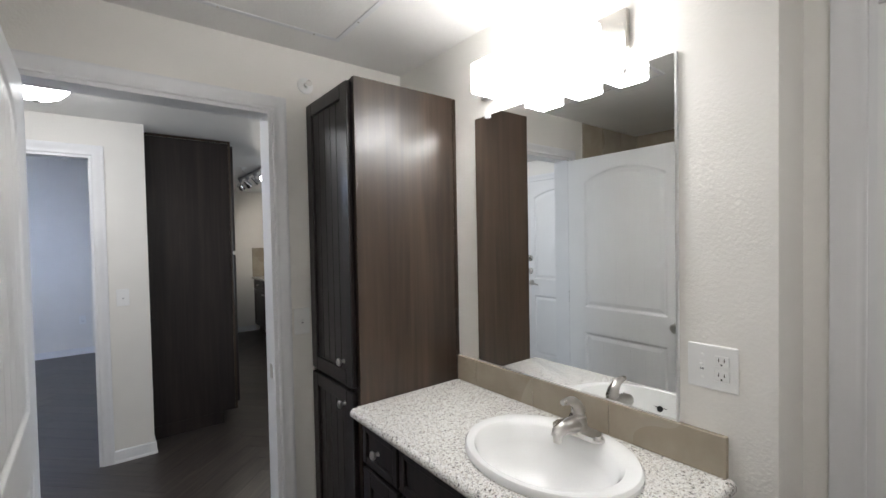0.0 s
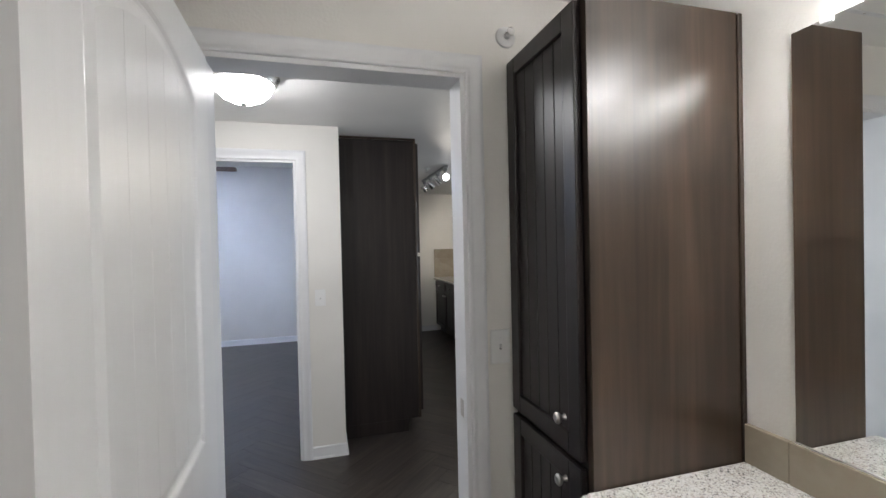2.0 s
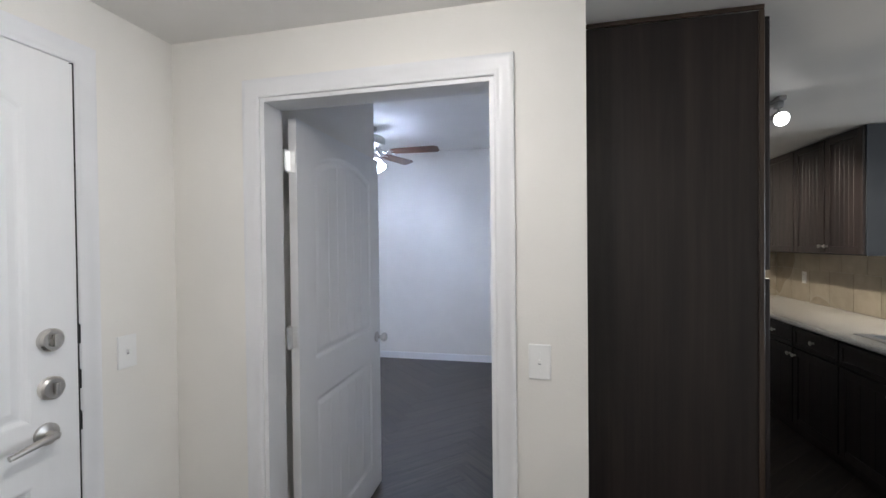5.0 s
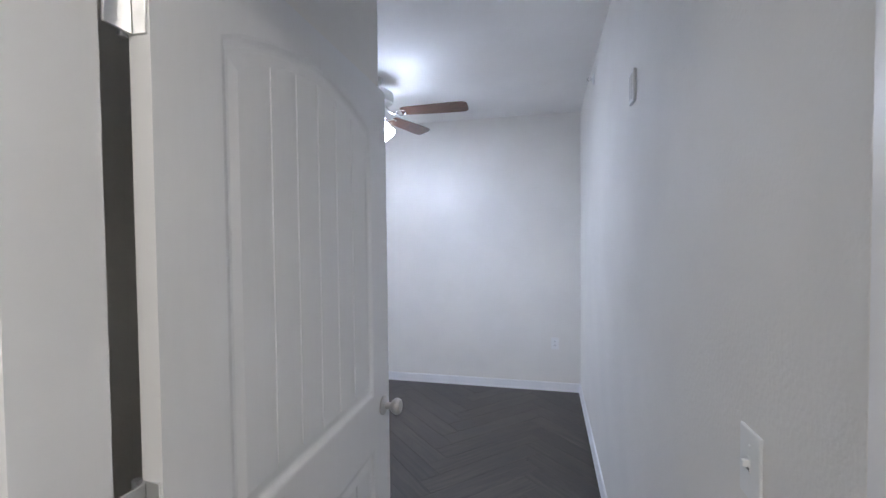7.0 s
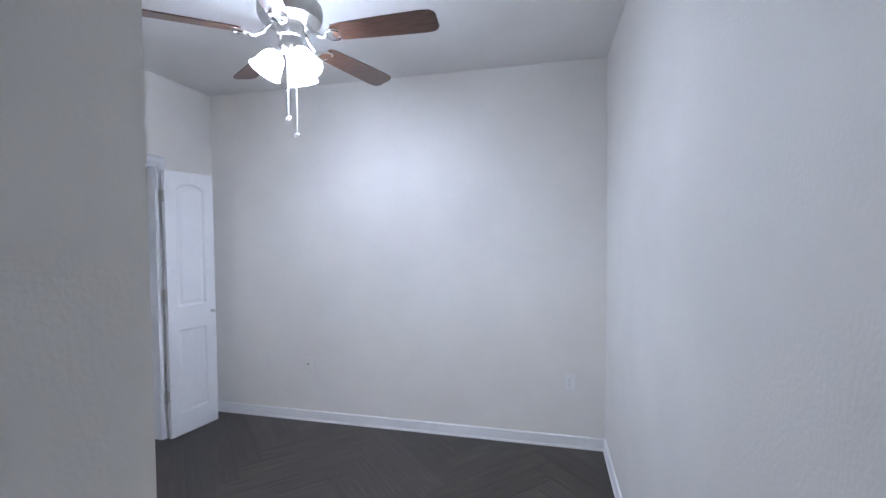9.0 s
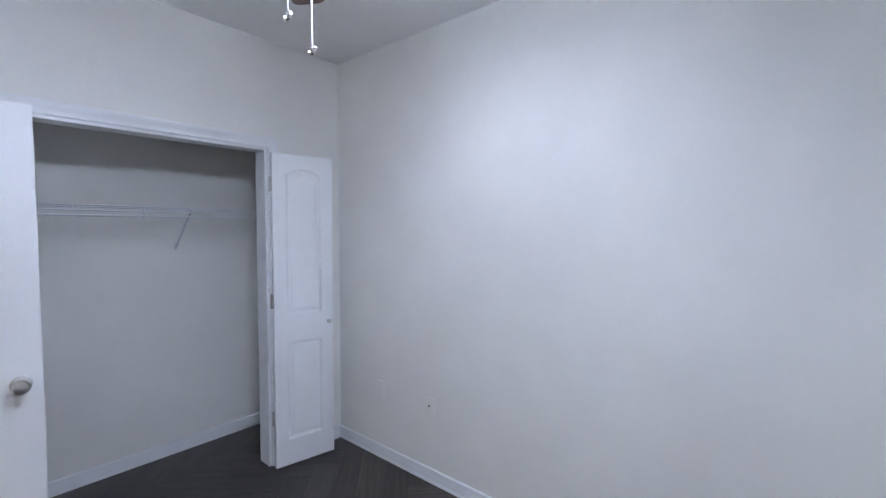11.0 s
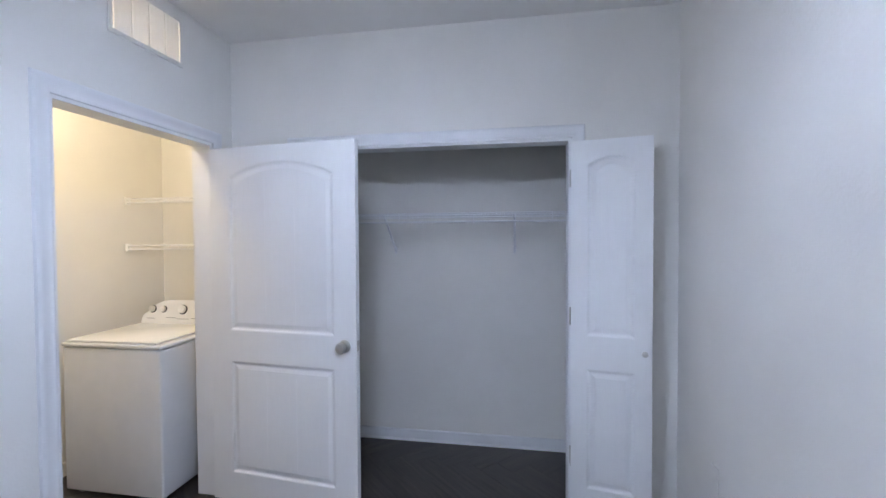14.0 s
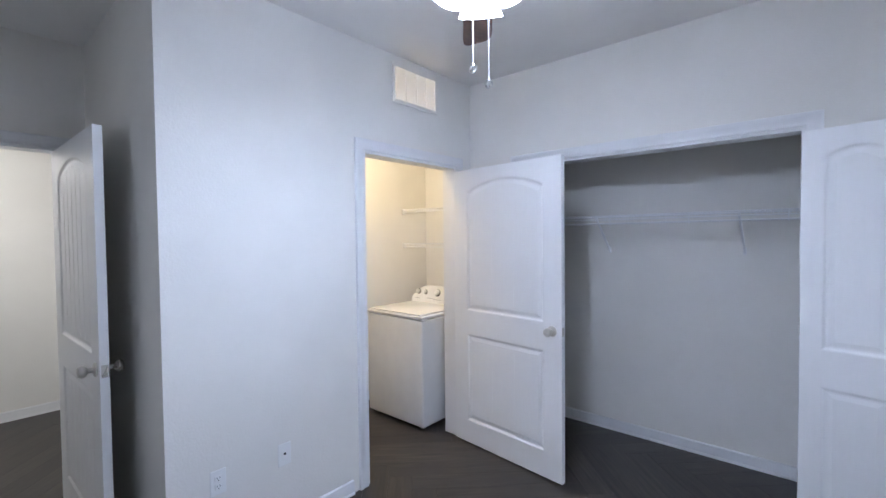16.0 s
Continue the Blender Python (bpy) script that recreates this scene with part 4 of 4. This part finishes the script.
ks = thing("kitchen_sink", Matrix(), "stainless steel double bowl kitchen sink", "sink")
b = bmesh.new()
for x0, x1, y0, y1 in ((1.815, 2.37, 0.955, 1.005), (1.815, 2.37, 1.785, 1.830), (1.815, 1.865, 1.005, 1.785), (2.285, 2.37, 1.005, 1.785), (1.865, 2.285, 1.380, 1.420)):
    box(b, x0, x1, y0, y1, 0.916, 0.921, 0.002, 1)
part("rim", b, STEEL, ks)
for y0, y1 in ((1.005, 1.380), (1.420, 1.785)):
    b = bmesh.new()
    box(b, 1.865, 2.285, y0, y1, 0.74, 0.745)
    box(b, 1.861, 1.865, y0, y1, 0.745, 0.918)
    box(b, 2.285, 2.289, y0, y1, 0.745, 0.918)
    box(b, 1.865, 2.285, y0 - 0.004, y0, 0.745, 0.918)
    box(b, 1.865, 2.285, y1, y1 + 0.004, 0.745, 0.918)
    part("bowl", b, STEEL, ks)
kf = thing("kitchen_faucet", pose(2.325, 1.35, 0.922), "chrome pull-out kitchen faucet", "faucet")
part("base", boxed(-0.025, 0.025, -0.12, 0.12, 0, 0.008, 0.004), CHROME, kf)
part("body", lathe(bmesh.new(), ((0, 0.006), (0.026, 0.006), (0.024, 0.06), (0.023, 0.14), (0.018, 0.155), (0, 0.158)), 20), CHROME, kf, "", True)
part("spout", tube(bmesh.new(), [(0, 0, 0.075), (-0.09, 0.02, 0.125), (-0.18, 0.04, 0.165), (-0.215, 0.046, 0.172), (-0.235, 0.05, 0.155)], [0.017, 0.016, 0.017, 0.021, 0.020], 14), CHROME, kf, "", True)
part("lever", tube(bmesh.new(), [(0, 0, 0.150), (-0.01, 0.0, 0.178), (-0.05, 0.02, 0.195), (-0.085, 0.03, 0.200)], [0.016, 0.012, 0.008, 0.006], 10), CHROME, kf, "", True)

for y0, y1 in ((2.165, 3.028), (3.030, 4.055)):
    c = thing("wall_cabinet", Matrix(), "espresso wood kitchen wall cabinet with beaded doors", "cabinet", "kitchen wall cabinets")
    part("body", boxed(2.09, 2.4185, y0, y1, 1.41, 2.335), SIDE if y0 < 2.5 else ESPRESSO, c)
    mid = (y0 + y1) / 2
    for a, e, k in ((y0, mid, mid - 0.035), (mid, y1, mid + 0.035)):
        cab_door("door", 2.089, a + 0.01, e - 0.006, 1.418, 2.325, c, 6, -1, (k, 1.475))

# tiles between counter and wall cabinets
kt = thing("kitchen_backsplash", Matrix(), "beige square tile kitchen backsplash", "backsplash")
part("grout", boxed(2.409, 2.4195, 2.10, 4.058, 0.916, 1.395), GROUT, kt)
part("grout", boxed(1.72, 2.4085, 4.050, 4.0585, 0.916, 1.395), GROUT, kt)
part("grout", boxed(2.4200, 2.62, 2.090, 2.0985, 0.916, 1.395), GROUT, kt)
for r in range(2):
    z0, z1 = (0.917, 1.235) if r == 0 else (1.239, 1.394)
    y = 4.048 - (0.16 if r else 0.0)
    while y > 2.11:
        e = max(2.102, y - 0.305)
        part("tile", boxed(2.403, 2.412, e + 0.002, y - 0.002, z0, z1, 0.0012, 1), TILE, kt)
        y = e
    if r:
        part("tile", boxed(2.403, 2.412, 3.890, 4.046, z0, z1, 0.0012, 1), TILE, kt)
    for x0, x1 in ((1.722, 2.06), (2.064, 2.40)):
        part("tile", boxed(x0, x1, 4.044, 4.053, z0, z1, 0.0012, 1), TILE, kt)
    part("tile", boxed(2.424, 2.617, 2.084, 2.093, z0, z1, 0.0012, 1), TILE, kt)
plate("wall_outlet", pose(2.403, 3.515, 1.155, 0, 0, -90), "o", "white outlet on the kitchen backsplash", "outlet")
plate("wall_outlet", pose(2.403, 2.305, 1.155, 0, 0, -90), "ss", "white switch plate on the kitchen backsplash", "switch")
plate("light_switch", pose(2.532, 2.084, 1.215), "s", "white switch plate on the tiled wall end", "switch")

tr = thing("track_light", Matrix(), "ceiling track light with four lit spot heads", "track light")
part("track", boxed(1.165, 1.20, 1.33, 2.45, 2.315, 2.3395, 0.002), GREYMETAL, tr)
for i, (y, aim) in enumerate(((1.38, (1.0, -2.0, 0.9)), (1.70, (2.45, 2.0, 1.25)), (2.05, (2.42, 2.8, 1.35)), (2.38, (2.3, 3.9, 1.45)))):
    q = (Vector(aim) - Vector((1.182, y, 2.225))).to_track_quat("Z", "Y").to_matrix().to_4x4()
    m = Matrix.Translation((1.182, y, 2.225)) @ q
    b = boxed(1.165, 1.20, y - 0.022, y + 0.022, 2.280, 2.3145, 0.003)
    tube(b, [(1.182, y, 2.285), (1.182, y, 2.262)], 0.006, 8)
    for s in (-1, 1):
        tube(b, [(1.182, y, 2.265), m @ Vector((0.045 * s, 0, -0.01)), m @ Vector((0.043 * s, 0, 0.03))], 0.004, 6)
    part("bracket", b, GREYMETAL, tr, "", True)
    part("head", lathe(bmesh.new(), ((0, -0.055), (0.020, -0.052), (0.024, -0.03), (0.038, 0.012), (0.042, 0.042), (0.039, 0.042), (0.035, 0.018)), 24, m), CHROME, tr, "silver spot head", True)
    part("bulb", lathe(bmesh.new(), ((0.036, 0.016), (0.034, 0.030), (0, 0.036)), 20, m), BULB, tr, "lit bulb", True)
    sp = bpy.data.lights.new("spot_beam", "SPOT")
    sp.energy, sp.spot_size, sp.spot_blend, sp.color, sp.shadow_soft_size = TRACK_POWER, radians(72), 0.85, HALOGEN, 0.035
    so = new("spot_beam", sp)
    so.matrix_basis = m @ Matrix.Translation((0, 0, 0.06)) @ pose(0, 0, 0, 180)

# ---- living room window ----
wn = tagged(new("window_1"), "wide white framed living room window", "window", kind="structure")
b = bmesh.new()
for y0, y1, z0, z1 in ((-0.6, 2.9, 0.5, 0.55), (-0.6, 2.9, 2.25, 2.3), (-0.6, -0.55, 0.55, 2.25), (2.85, 2.9, 0.55, 2.25), (1.12, 1.18, 0.55, 2.25)):
    box(b, 6.53, 6.59, y0, y1, z0, z1, 0.003, 1)
part("window_frame", b, TRIM, wn)
day = bpy.data.lights.new("daylight", "AREA")
day.shape, day.size, day.size_y, day.energy, day.color = "RECTANGLE", 3.4, 1.7, DAY_POWER, (0.82, 0.90, 1.0)
do = new("daylight", day)
do.matrix_basis = look((6.49, 1.15, 1.4), (0, 1.15, 1.4))

# ---- bedroom ----
fan = thing("ceiling_fan", pose(-1.854, 2.735, BED_TOP, 0, 0, 0), "ceiling fan with five walnut blades and lit shades", "ceiling fan")
part("canopy", lathe(bmesh.new(), ((0, 0), (0.064, 0), (0.064, -0.03), (0.052, -0.048), (0.020, -0.055), (0, -0.055)), 32), NICKEL, fan, "", True)
part("downrod", lathe(bmesh.new(), ((0.013, -0.05), (0.013, -0.080), (0.03, -0.083), (0.034, -0.095)), 16), NICKEL, fan, "", True)
part("motor", lathe(bmesh.new(), ((0, -0.086), (0.05, -0.088), (0.125, -0.098), (0.146, -0.114), (0.150, -0.130), (0.150, -0.162), (0.140, -0.186), (0.100, -0.204), (0.06, -0.210), (0, -0.210)), 40), NICKEL, fan, "brushed nickel motor housing", True)
part("light_kit", lathe(bmesh.new(), ((0.05, -0.208), (0.062, -0.214), (0.063, -0.262), (0.056, -0.268), (0.056, -0.305), (0.040, -0.335), (0.026, -0.345), (0, -0.347)), 28), NICKEL, fan, "", True)
for k in range(5):
    a = radians(1 + 72 * k)
    R = Matrix.Rotation(a, 4, "Z")
    bl = bmesh.new()
    prof = [(0.215, 0.036), (0.225, 0.048), (0.27, 0.055), (0.48, 0.064), (0.65, 0.069), (0.690, 0.066), (0.708, 0.055), (0.717, 0.038)]
    slab(bl, [(x, w) for x, w in prof] + [(x, -w) for x, w in reversed(prof)], -0.003, 0.003, R @ Matrix.Translation((0, 0, -0.258)) @ Matrix.Rotation(radians(-13), 4, "X"))
    part("blade", bl, BLADE, fan, "walnut wood blade")
    ib = tube(bmesh.new(), [R @ Vector(p) for p in ((0.085, 0, -0.206), (0.12, 0, -0.250), (0.16, 0, -0.272), (0.190, 0, -0.268))], 0.009, 8)
    for s in (-1, 1):
        tube(ib, [R @ Vector(p) for p in ((0.175, 0, -0.272), (0.20, 0.030 * s, -0.271 - 0.007 * s), (0.235, 0.034 * s, -0.269 - 0.008 * s), (0.25, 0.018 * s, -0.268 - 0.004 * s))], 0.006, 8)
    part("blade_iron", ib, CHROME, fan, "polished blade bracket", True)
for k in range(3):
    a = radians(215 + 120 * k)
    m = Matrix.Rotation(a, 4, "Z") @ Matrix.Translation((0.060, 0, -0.335)) @ Matrix.Rotation(radians(-30), 4, "Y")
    part("holder", lathe(bmesh.new(), ((0.012, 0.03), (0.022, 0.02), (0.026, -0.005), (0.026, -0.02)), 20, m), NICKEL, fan, "", True)
    part("shade", lathe(bmesh.new(), ((0.026, -0.008), (0.042, -0.020), (0.054, -0.044), (0.060, -0.072), (0.066, -0.096), (0.077, -0.116), (0.074, -0.114), (0.058, -0.076), (0.050, -0.044), (0.024, -0.012)), 28, m), FAN_SHADE, fan, "lit white glass bell shade", True)
    part("bulb", lathe(bmesh.new(), ((0.0, -0.020), (0.014, -0.024), (0.026, -0.050), (0.029, -0.070), (0.022, -0.090), (0.0, -0.098)), 18, m), FAN_BULB, fan, "lit bulb", True)
for dx, dy, zl in ((-0.001, -0.050, -0.655), (0.004, 0.058, -0.720)):
    ch = bmesh.new()
    z = -0.363
    while z > zl + 0.02:
        bmesh.ops.create_icosphere(ch, subdivisions=1, radius=0.0030, matrix=Matrix.Translation((dx, dy * 0.6, z)))
        z -= 0.0052
    tube(ch, [(dx, dy * 0.6, -0.340), (dx, dy * 0.6, zl + 0.012)], 0.0016, 6)
    c = part("pull_chain", ch, ALUMINIUM, fan, "beaded pull chain")
    part("fob", lathe(bmesh.new(), ((0, -0.002), (0.008, -0.002), (0.0095, -0.0045), (0.0135, -0.0045), (0.0155, 0), (0.0135, 0.0045), (0.0095, 0.0045), (0.008, 0.002), (0, 0.002)), 22, Matrix.Translation((dx, dy * 0.6, zl + 0.006)) @ Matrix.Rotation(radians(60), 4, "X")), CHROME, c, "round chain fob", True)


def wire_shelf(m, length, depth, label, rod=True, braces=()):
    """A coated wire shelf: x along the wall, y out from it, z up, the wall at y = 0."""
    d = thing("wire_shelf", m, label, "shelf")
    b = bmesh.new()
    for y, z in ((0.012, 0), (depth * 0.5, -0.004), (depth, 0), (depth + 0.004, -0.028)):
        tube(b, [(0, y, z), (length, y, z)], 0.0040, 8)
    part("rail", b, WIRE, d)
    n = int(length / 0.026)
    wb = bmesh.new()
    tube(wb, [(0, 0.006, 0.0035), (0, depth, 0.0035), (0, depth + 0.004, -0.03)], 0.0021 if rod else 0.0013, 5)
    first = part("cross_wire", wb, WIRE, d)
    first.location = (0.013, 0, 0)
    for i in range(1, n):
        o = new("cross_wire", first.data)
        o.parent, o.location = d, (0.013 + i * length / n, 0, 0)
    if rod:
        part("hang_rod", tube(bmesh.new(), [(0, depth + 0.002, -0.056), (length, depth + 0.002, -0.056)], 0.0065, 10), WIRE, d, "", True)
        for i in range(max(2, int(length / 0.5))):
            x = 0.12 + i * 0.5
            if x < length:
                part("rod_hook", tube(bmesh.new(), [(x, depth, 0), (x, depth + 0.010, -0.04), (x, depth + 0.008, -0.064), (x, depth - 0.008, -0.066)], 0.0035, 6), WIRE, d)
    for x in braces:
        br = tube(bmesh.new(), [(x, depth - 0.01, -0.008), (x, 0.01, -0.255)], 0.0078, 8)
        tube(br, [(x, 0.004, -0.225), (x, 0.004, -0.275)], 0.009, 8)
        part("brace", br, WIRE, d, "diagonal support brace", True)
    return d


wire_shelf(pose(-4.155, 4.05, 1.68, 0, 0, -90), 2.58, 0.31, "white wire closet shelf with hanging rod", True, (0.855, 1.73, 2.4))
for z in (1.82, 1.475):
    s = wire_shelf(pose(-4.155, 1.33, z, 0, 0, -90), 0.985, 0.36, "white wire shelf above the washer", False)
    part("end_bracket", boxed(0.965, 0.985, 0.33, 0.37, -0.045, 0.012, 0.003), PLASTIC, s)

# washing machine, facing +x
wa = thing("washing_machine", pose(-3.148, 0.556, 0), "white top-loading washing machine in the laundry", "washing machine")
part("cabinet_body", boxed(-0.66, 0, 0, 0.665, 0.03, 0.885, 0.012, 3), ENAMEL, wa, "", True)
part("top", boxed(-0.665, 0.006, -0.003, 0.668, 0.888, 0.915, 0.010, 3), ENAMEL, wa, "", True)
part("lid", boxed(-0.52, -0.005, 0.03, 0.635, 0.9155, 0.930, 0.006, 2), ENAMEL, wa, "", True)
b = bmesh.new()
tilt = Matrix.Translation((-0.520, 0, 0.916)) @ Matrix.Rotation(radians(-14), 4, "Y") @ Matrix(((0, 0, 1, 0), (1, 0, 0, 0), (0, 1, 0, 0), (0, 0, 0, 1)))
crest = [(0.645 - 0.625 * i / 16, 0.165 * (1 - abs(2 * i / 16 - 1) ** 5) + 0.012 * math.sin(math.pi * i / 16)) for i in range(1, 16)]
slab(b, [(0.018, 0), (0.647, 0), (0.640, 0.070), *crest, (0.025, 0.070)], -0.085, 0.0, tilt)
bmesh.ops.bevel(b, geom=[e for e in b.edges if e.calc_length() > 0], offset=0.004, segments=2, affect="EDGES")
con = part("console", b, ENAMEL, wa, "curved white control console", True)
face = tilt @ Matrix.Translation((0, 0, 0.0005))
for y, r in ((0.105, 0.026), (0.192, 0.024), (0.345, 0.033), (0.475, 0.026)):
    seat = face @ Matrix.Translation((y, 0.112, 0))
    part("dial_ring", lathe(bmesh.new(), ((0, 0), (r, 0), (r, 0.003), (0, 0.003)), 24, seat), BLACK, con, "black ring behind the dial", True)
    part("dial", lathe(bmesh.new(), ((0, 0.003), (r * 0.86, 0.003), (r * 0.80, 0.016), (r * 0.70, 0.021), (0, 0.022)), 24, seat @ Matrix.Translation((-r * 0.10, r * 0.05, 0))), ALUMINIUM, con, "silver control dial", True)
marks = bmesh.new()
for x0, x1, z in ((0.065, 0.13, 0.045), (0.22, 0.30, 0.052), (0.30, 0.40, 0.045), (0.42, 0.45, 0.05)):
    box(marks, x0, x1, z, z + 0.004, 0.0004, 0.0010)
bmesh.ops.transform(marks, matrix=face, verts=marks.verts)
part("lettering", marks, GREYMETAL, con, "small grey printed marks")
for x, y in ((-0.06, 0.06), (-0.06, 0.605), (-0.60, 0.06), (-0.60, 0.605)):
    part("foot", lathe(bmesh.new(), ((0, 0), (0.022, 0), (0.022, 0.012), (0.010, 0.016), (0.010, 0.035), (0, 0.035)), 14, Matrix.Translation((x, y, 0))), GREYMETAL, wa, "", True)
ll = thing("laundry_lamp", pose(-2.88, 0.88, BED_TOP, 180, 0, 0), "round lit laundry ceiling lamp", "ceiling lamp")
part("rim", lathe(bmesh.new(), ((0, 0), (0.14, 0), (0.14, 0.03), (0.125, 0.034)), 32), NICKEL, ll, "", True)
part("bowl", lathe(bmesh.new(), ((0.124, 0.032), (0.115, 0.06), (0.07, 0.09), (0, 0.10)), 32), LAUNDRY_SHADE, ll, "lit glass bowl", True)

ds = thing("door_stop", pose(-3.145, 2.34, 0.05, 0, 0, 0), "small nickel door stop on the laundry door", "door stop")
part("rod", tube(bmesh.new(), [(-0.035, 0, 0), (-0.10, 0, 0)], 0.004, 8), NICKEL, ds)

# bathroom wall tiles round the tub
for name, axis, a, b_, face_, out in (("tub_tiles_north", "x", -1.399, -0.62, -1.80, -1), ("tub_tiles_west", "y", -3.399, -1.81, -1.40, 1), ("tub_tiles_south", "x", -1.389, -0.62, -3.40, 1)):
    w = thing(name[:9], Matrix(), "beige square wall tiles round the tub", "wall tiles")
    lo, hi = sorted((face_, face_ + out * 0.004))
    part("grout", boxed(*((a, b_, lo, hi) if axis == "x" else (lo, hi, a, b_)), 0.53, 2.336), GROUT, w)
    lo, hi = sorted((face_ + out * 0.0042, face_ + out * 0.009))
    n = max(1, round((b_ - a) / 0.31))
    for r in range(6):
        for c in range(n):
            s, e = a + (b_ - a) * c / n + 0.0015, a + (b_ - a) * (c + 1) / n - 0.0015
            part("tile", boxed(*((s, e, lo, hi) if axis == "x" else (lo, hi, s, e)), 0.532 + r * 0.301, min(2.334, 0.53 + (r + 1) * 0.301 - 0.002), 0.001, 1), TILE, w)

# ---- floor planks, in herringbone ----
floor = bpy.data.objects["floor"]
PL, PW = 0.90, 0.15
pb = bmesh.new()
box(pb, 0.0008, PL - 0.0008, 0.0008, PW - 0.0008, -0.006, 0.0)
bmesh.ops.recalc_face_normals(pb, faces=pb.faces)
me = bpy.data.meshes.new("plank")
pb.to_mesh(me)
pb.free()
me.materials.append(PLANK)
lay = me.uv_layers.new(name="UVMap")
for lp in me.loops:
    lay.data[lp.index].uv = me.vertices[lp.vertex_index].co.xy
rest_uv = []
rest_v, rest_f = [], []
count = 0
T = Matrix.Rotation(radians(45), 4, "Z")
spots = []
for i in range(-70, 71):
    for j in range(-14, 15):
        ox, oy = i * PW + j * PL, i * PW - j * PL
        spots.append(T @ Matrix.Translation((ox, oy, 0)))
        spots.append(T @ Matrix.Translation((ox + PL + PW, oy + PW - PL, 0)) @ Matrix.Rotation(radians(90), 4, "Z"))


def inside(p):
    return (-4.45 < p.x < 0.1 and -0.2 < p.y < 4.3) or (-1.9 < p.x < 6.7 and -2.0 < p.y < 0.4) or (-0.3 < p.x < 6.7 and 0 < p.y < 4.2) or (-1.6 < p.x < 1.5 and -4.7 < p.y < -1.6)


near = lambda p: -3.5 < p.x < 0.9 and -1.5 < p.y < 2.9
for m in spots:
    c = m @ Vector((PL / 2, PW / 2, 0))
    if not inside(c):
        continue
    if near(c) and count < 300:
        o = new("plank", me)
        o.parent, o.matrix_basis = floor, m
        count += 1
    else:
        base = len(rest_v)
        rest_v += [tuple(m @ Vector(p)) for p in ((0.0008, 0.0008, 0), (PL - 0.0008, 0.0008, 0), (PL - 0.0008, PW - 0.0008, 0), (0.0008, PW - 0.0008, 0),
                                                  (0.0008, 0.0008, -0.006), (PL - 0.0008, 0.0008, -0.006), (PL - 0.0008, PW - 0.0008, -0.006), (0.0008, PW - 0.0008, -0.006))]
        rest_uv += [(0, 0), (PL, 0), (PL, PW), (0, PW)] * 2
        rest_f += [tuple(base + q for q in f) for f in ((0, 1, 2, 3), (0, 4, 5, 1), (1, 5, 6, 2), (2, 6, 7, 3), (3, 7, 4, 0))]
rm = bpy.data.meshes.new("planks")
rm.from_pydata(rest_v, [], rest_f)
rm.materials.append(PLANK)
lay = rm.uv_layers.new(name="UVMap")
for lp in rm.loops:
    lay.data[lp.index].uv = rest_uv[lp.vertex_index]
ro = new("planks", rm)
ro.parent = floor
tagged(ro, kind="stuff")
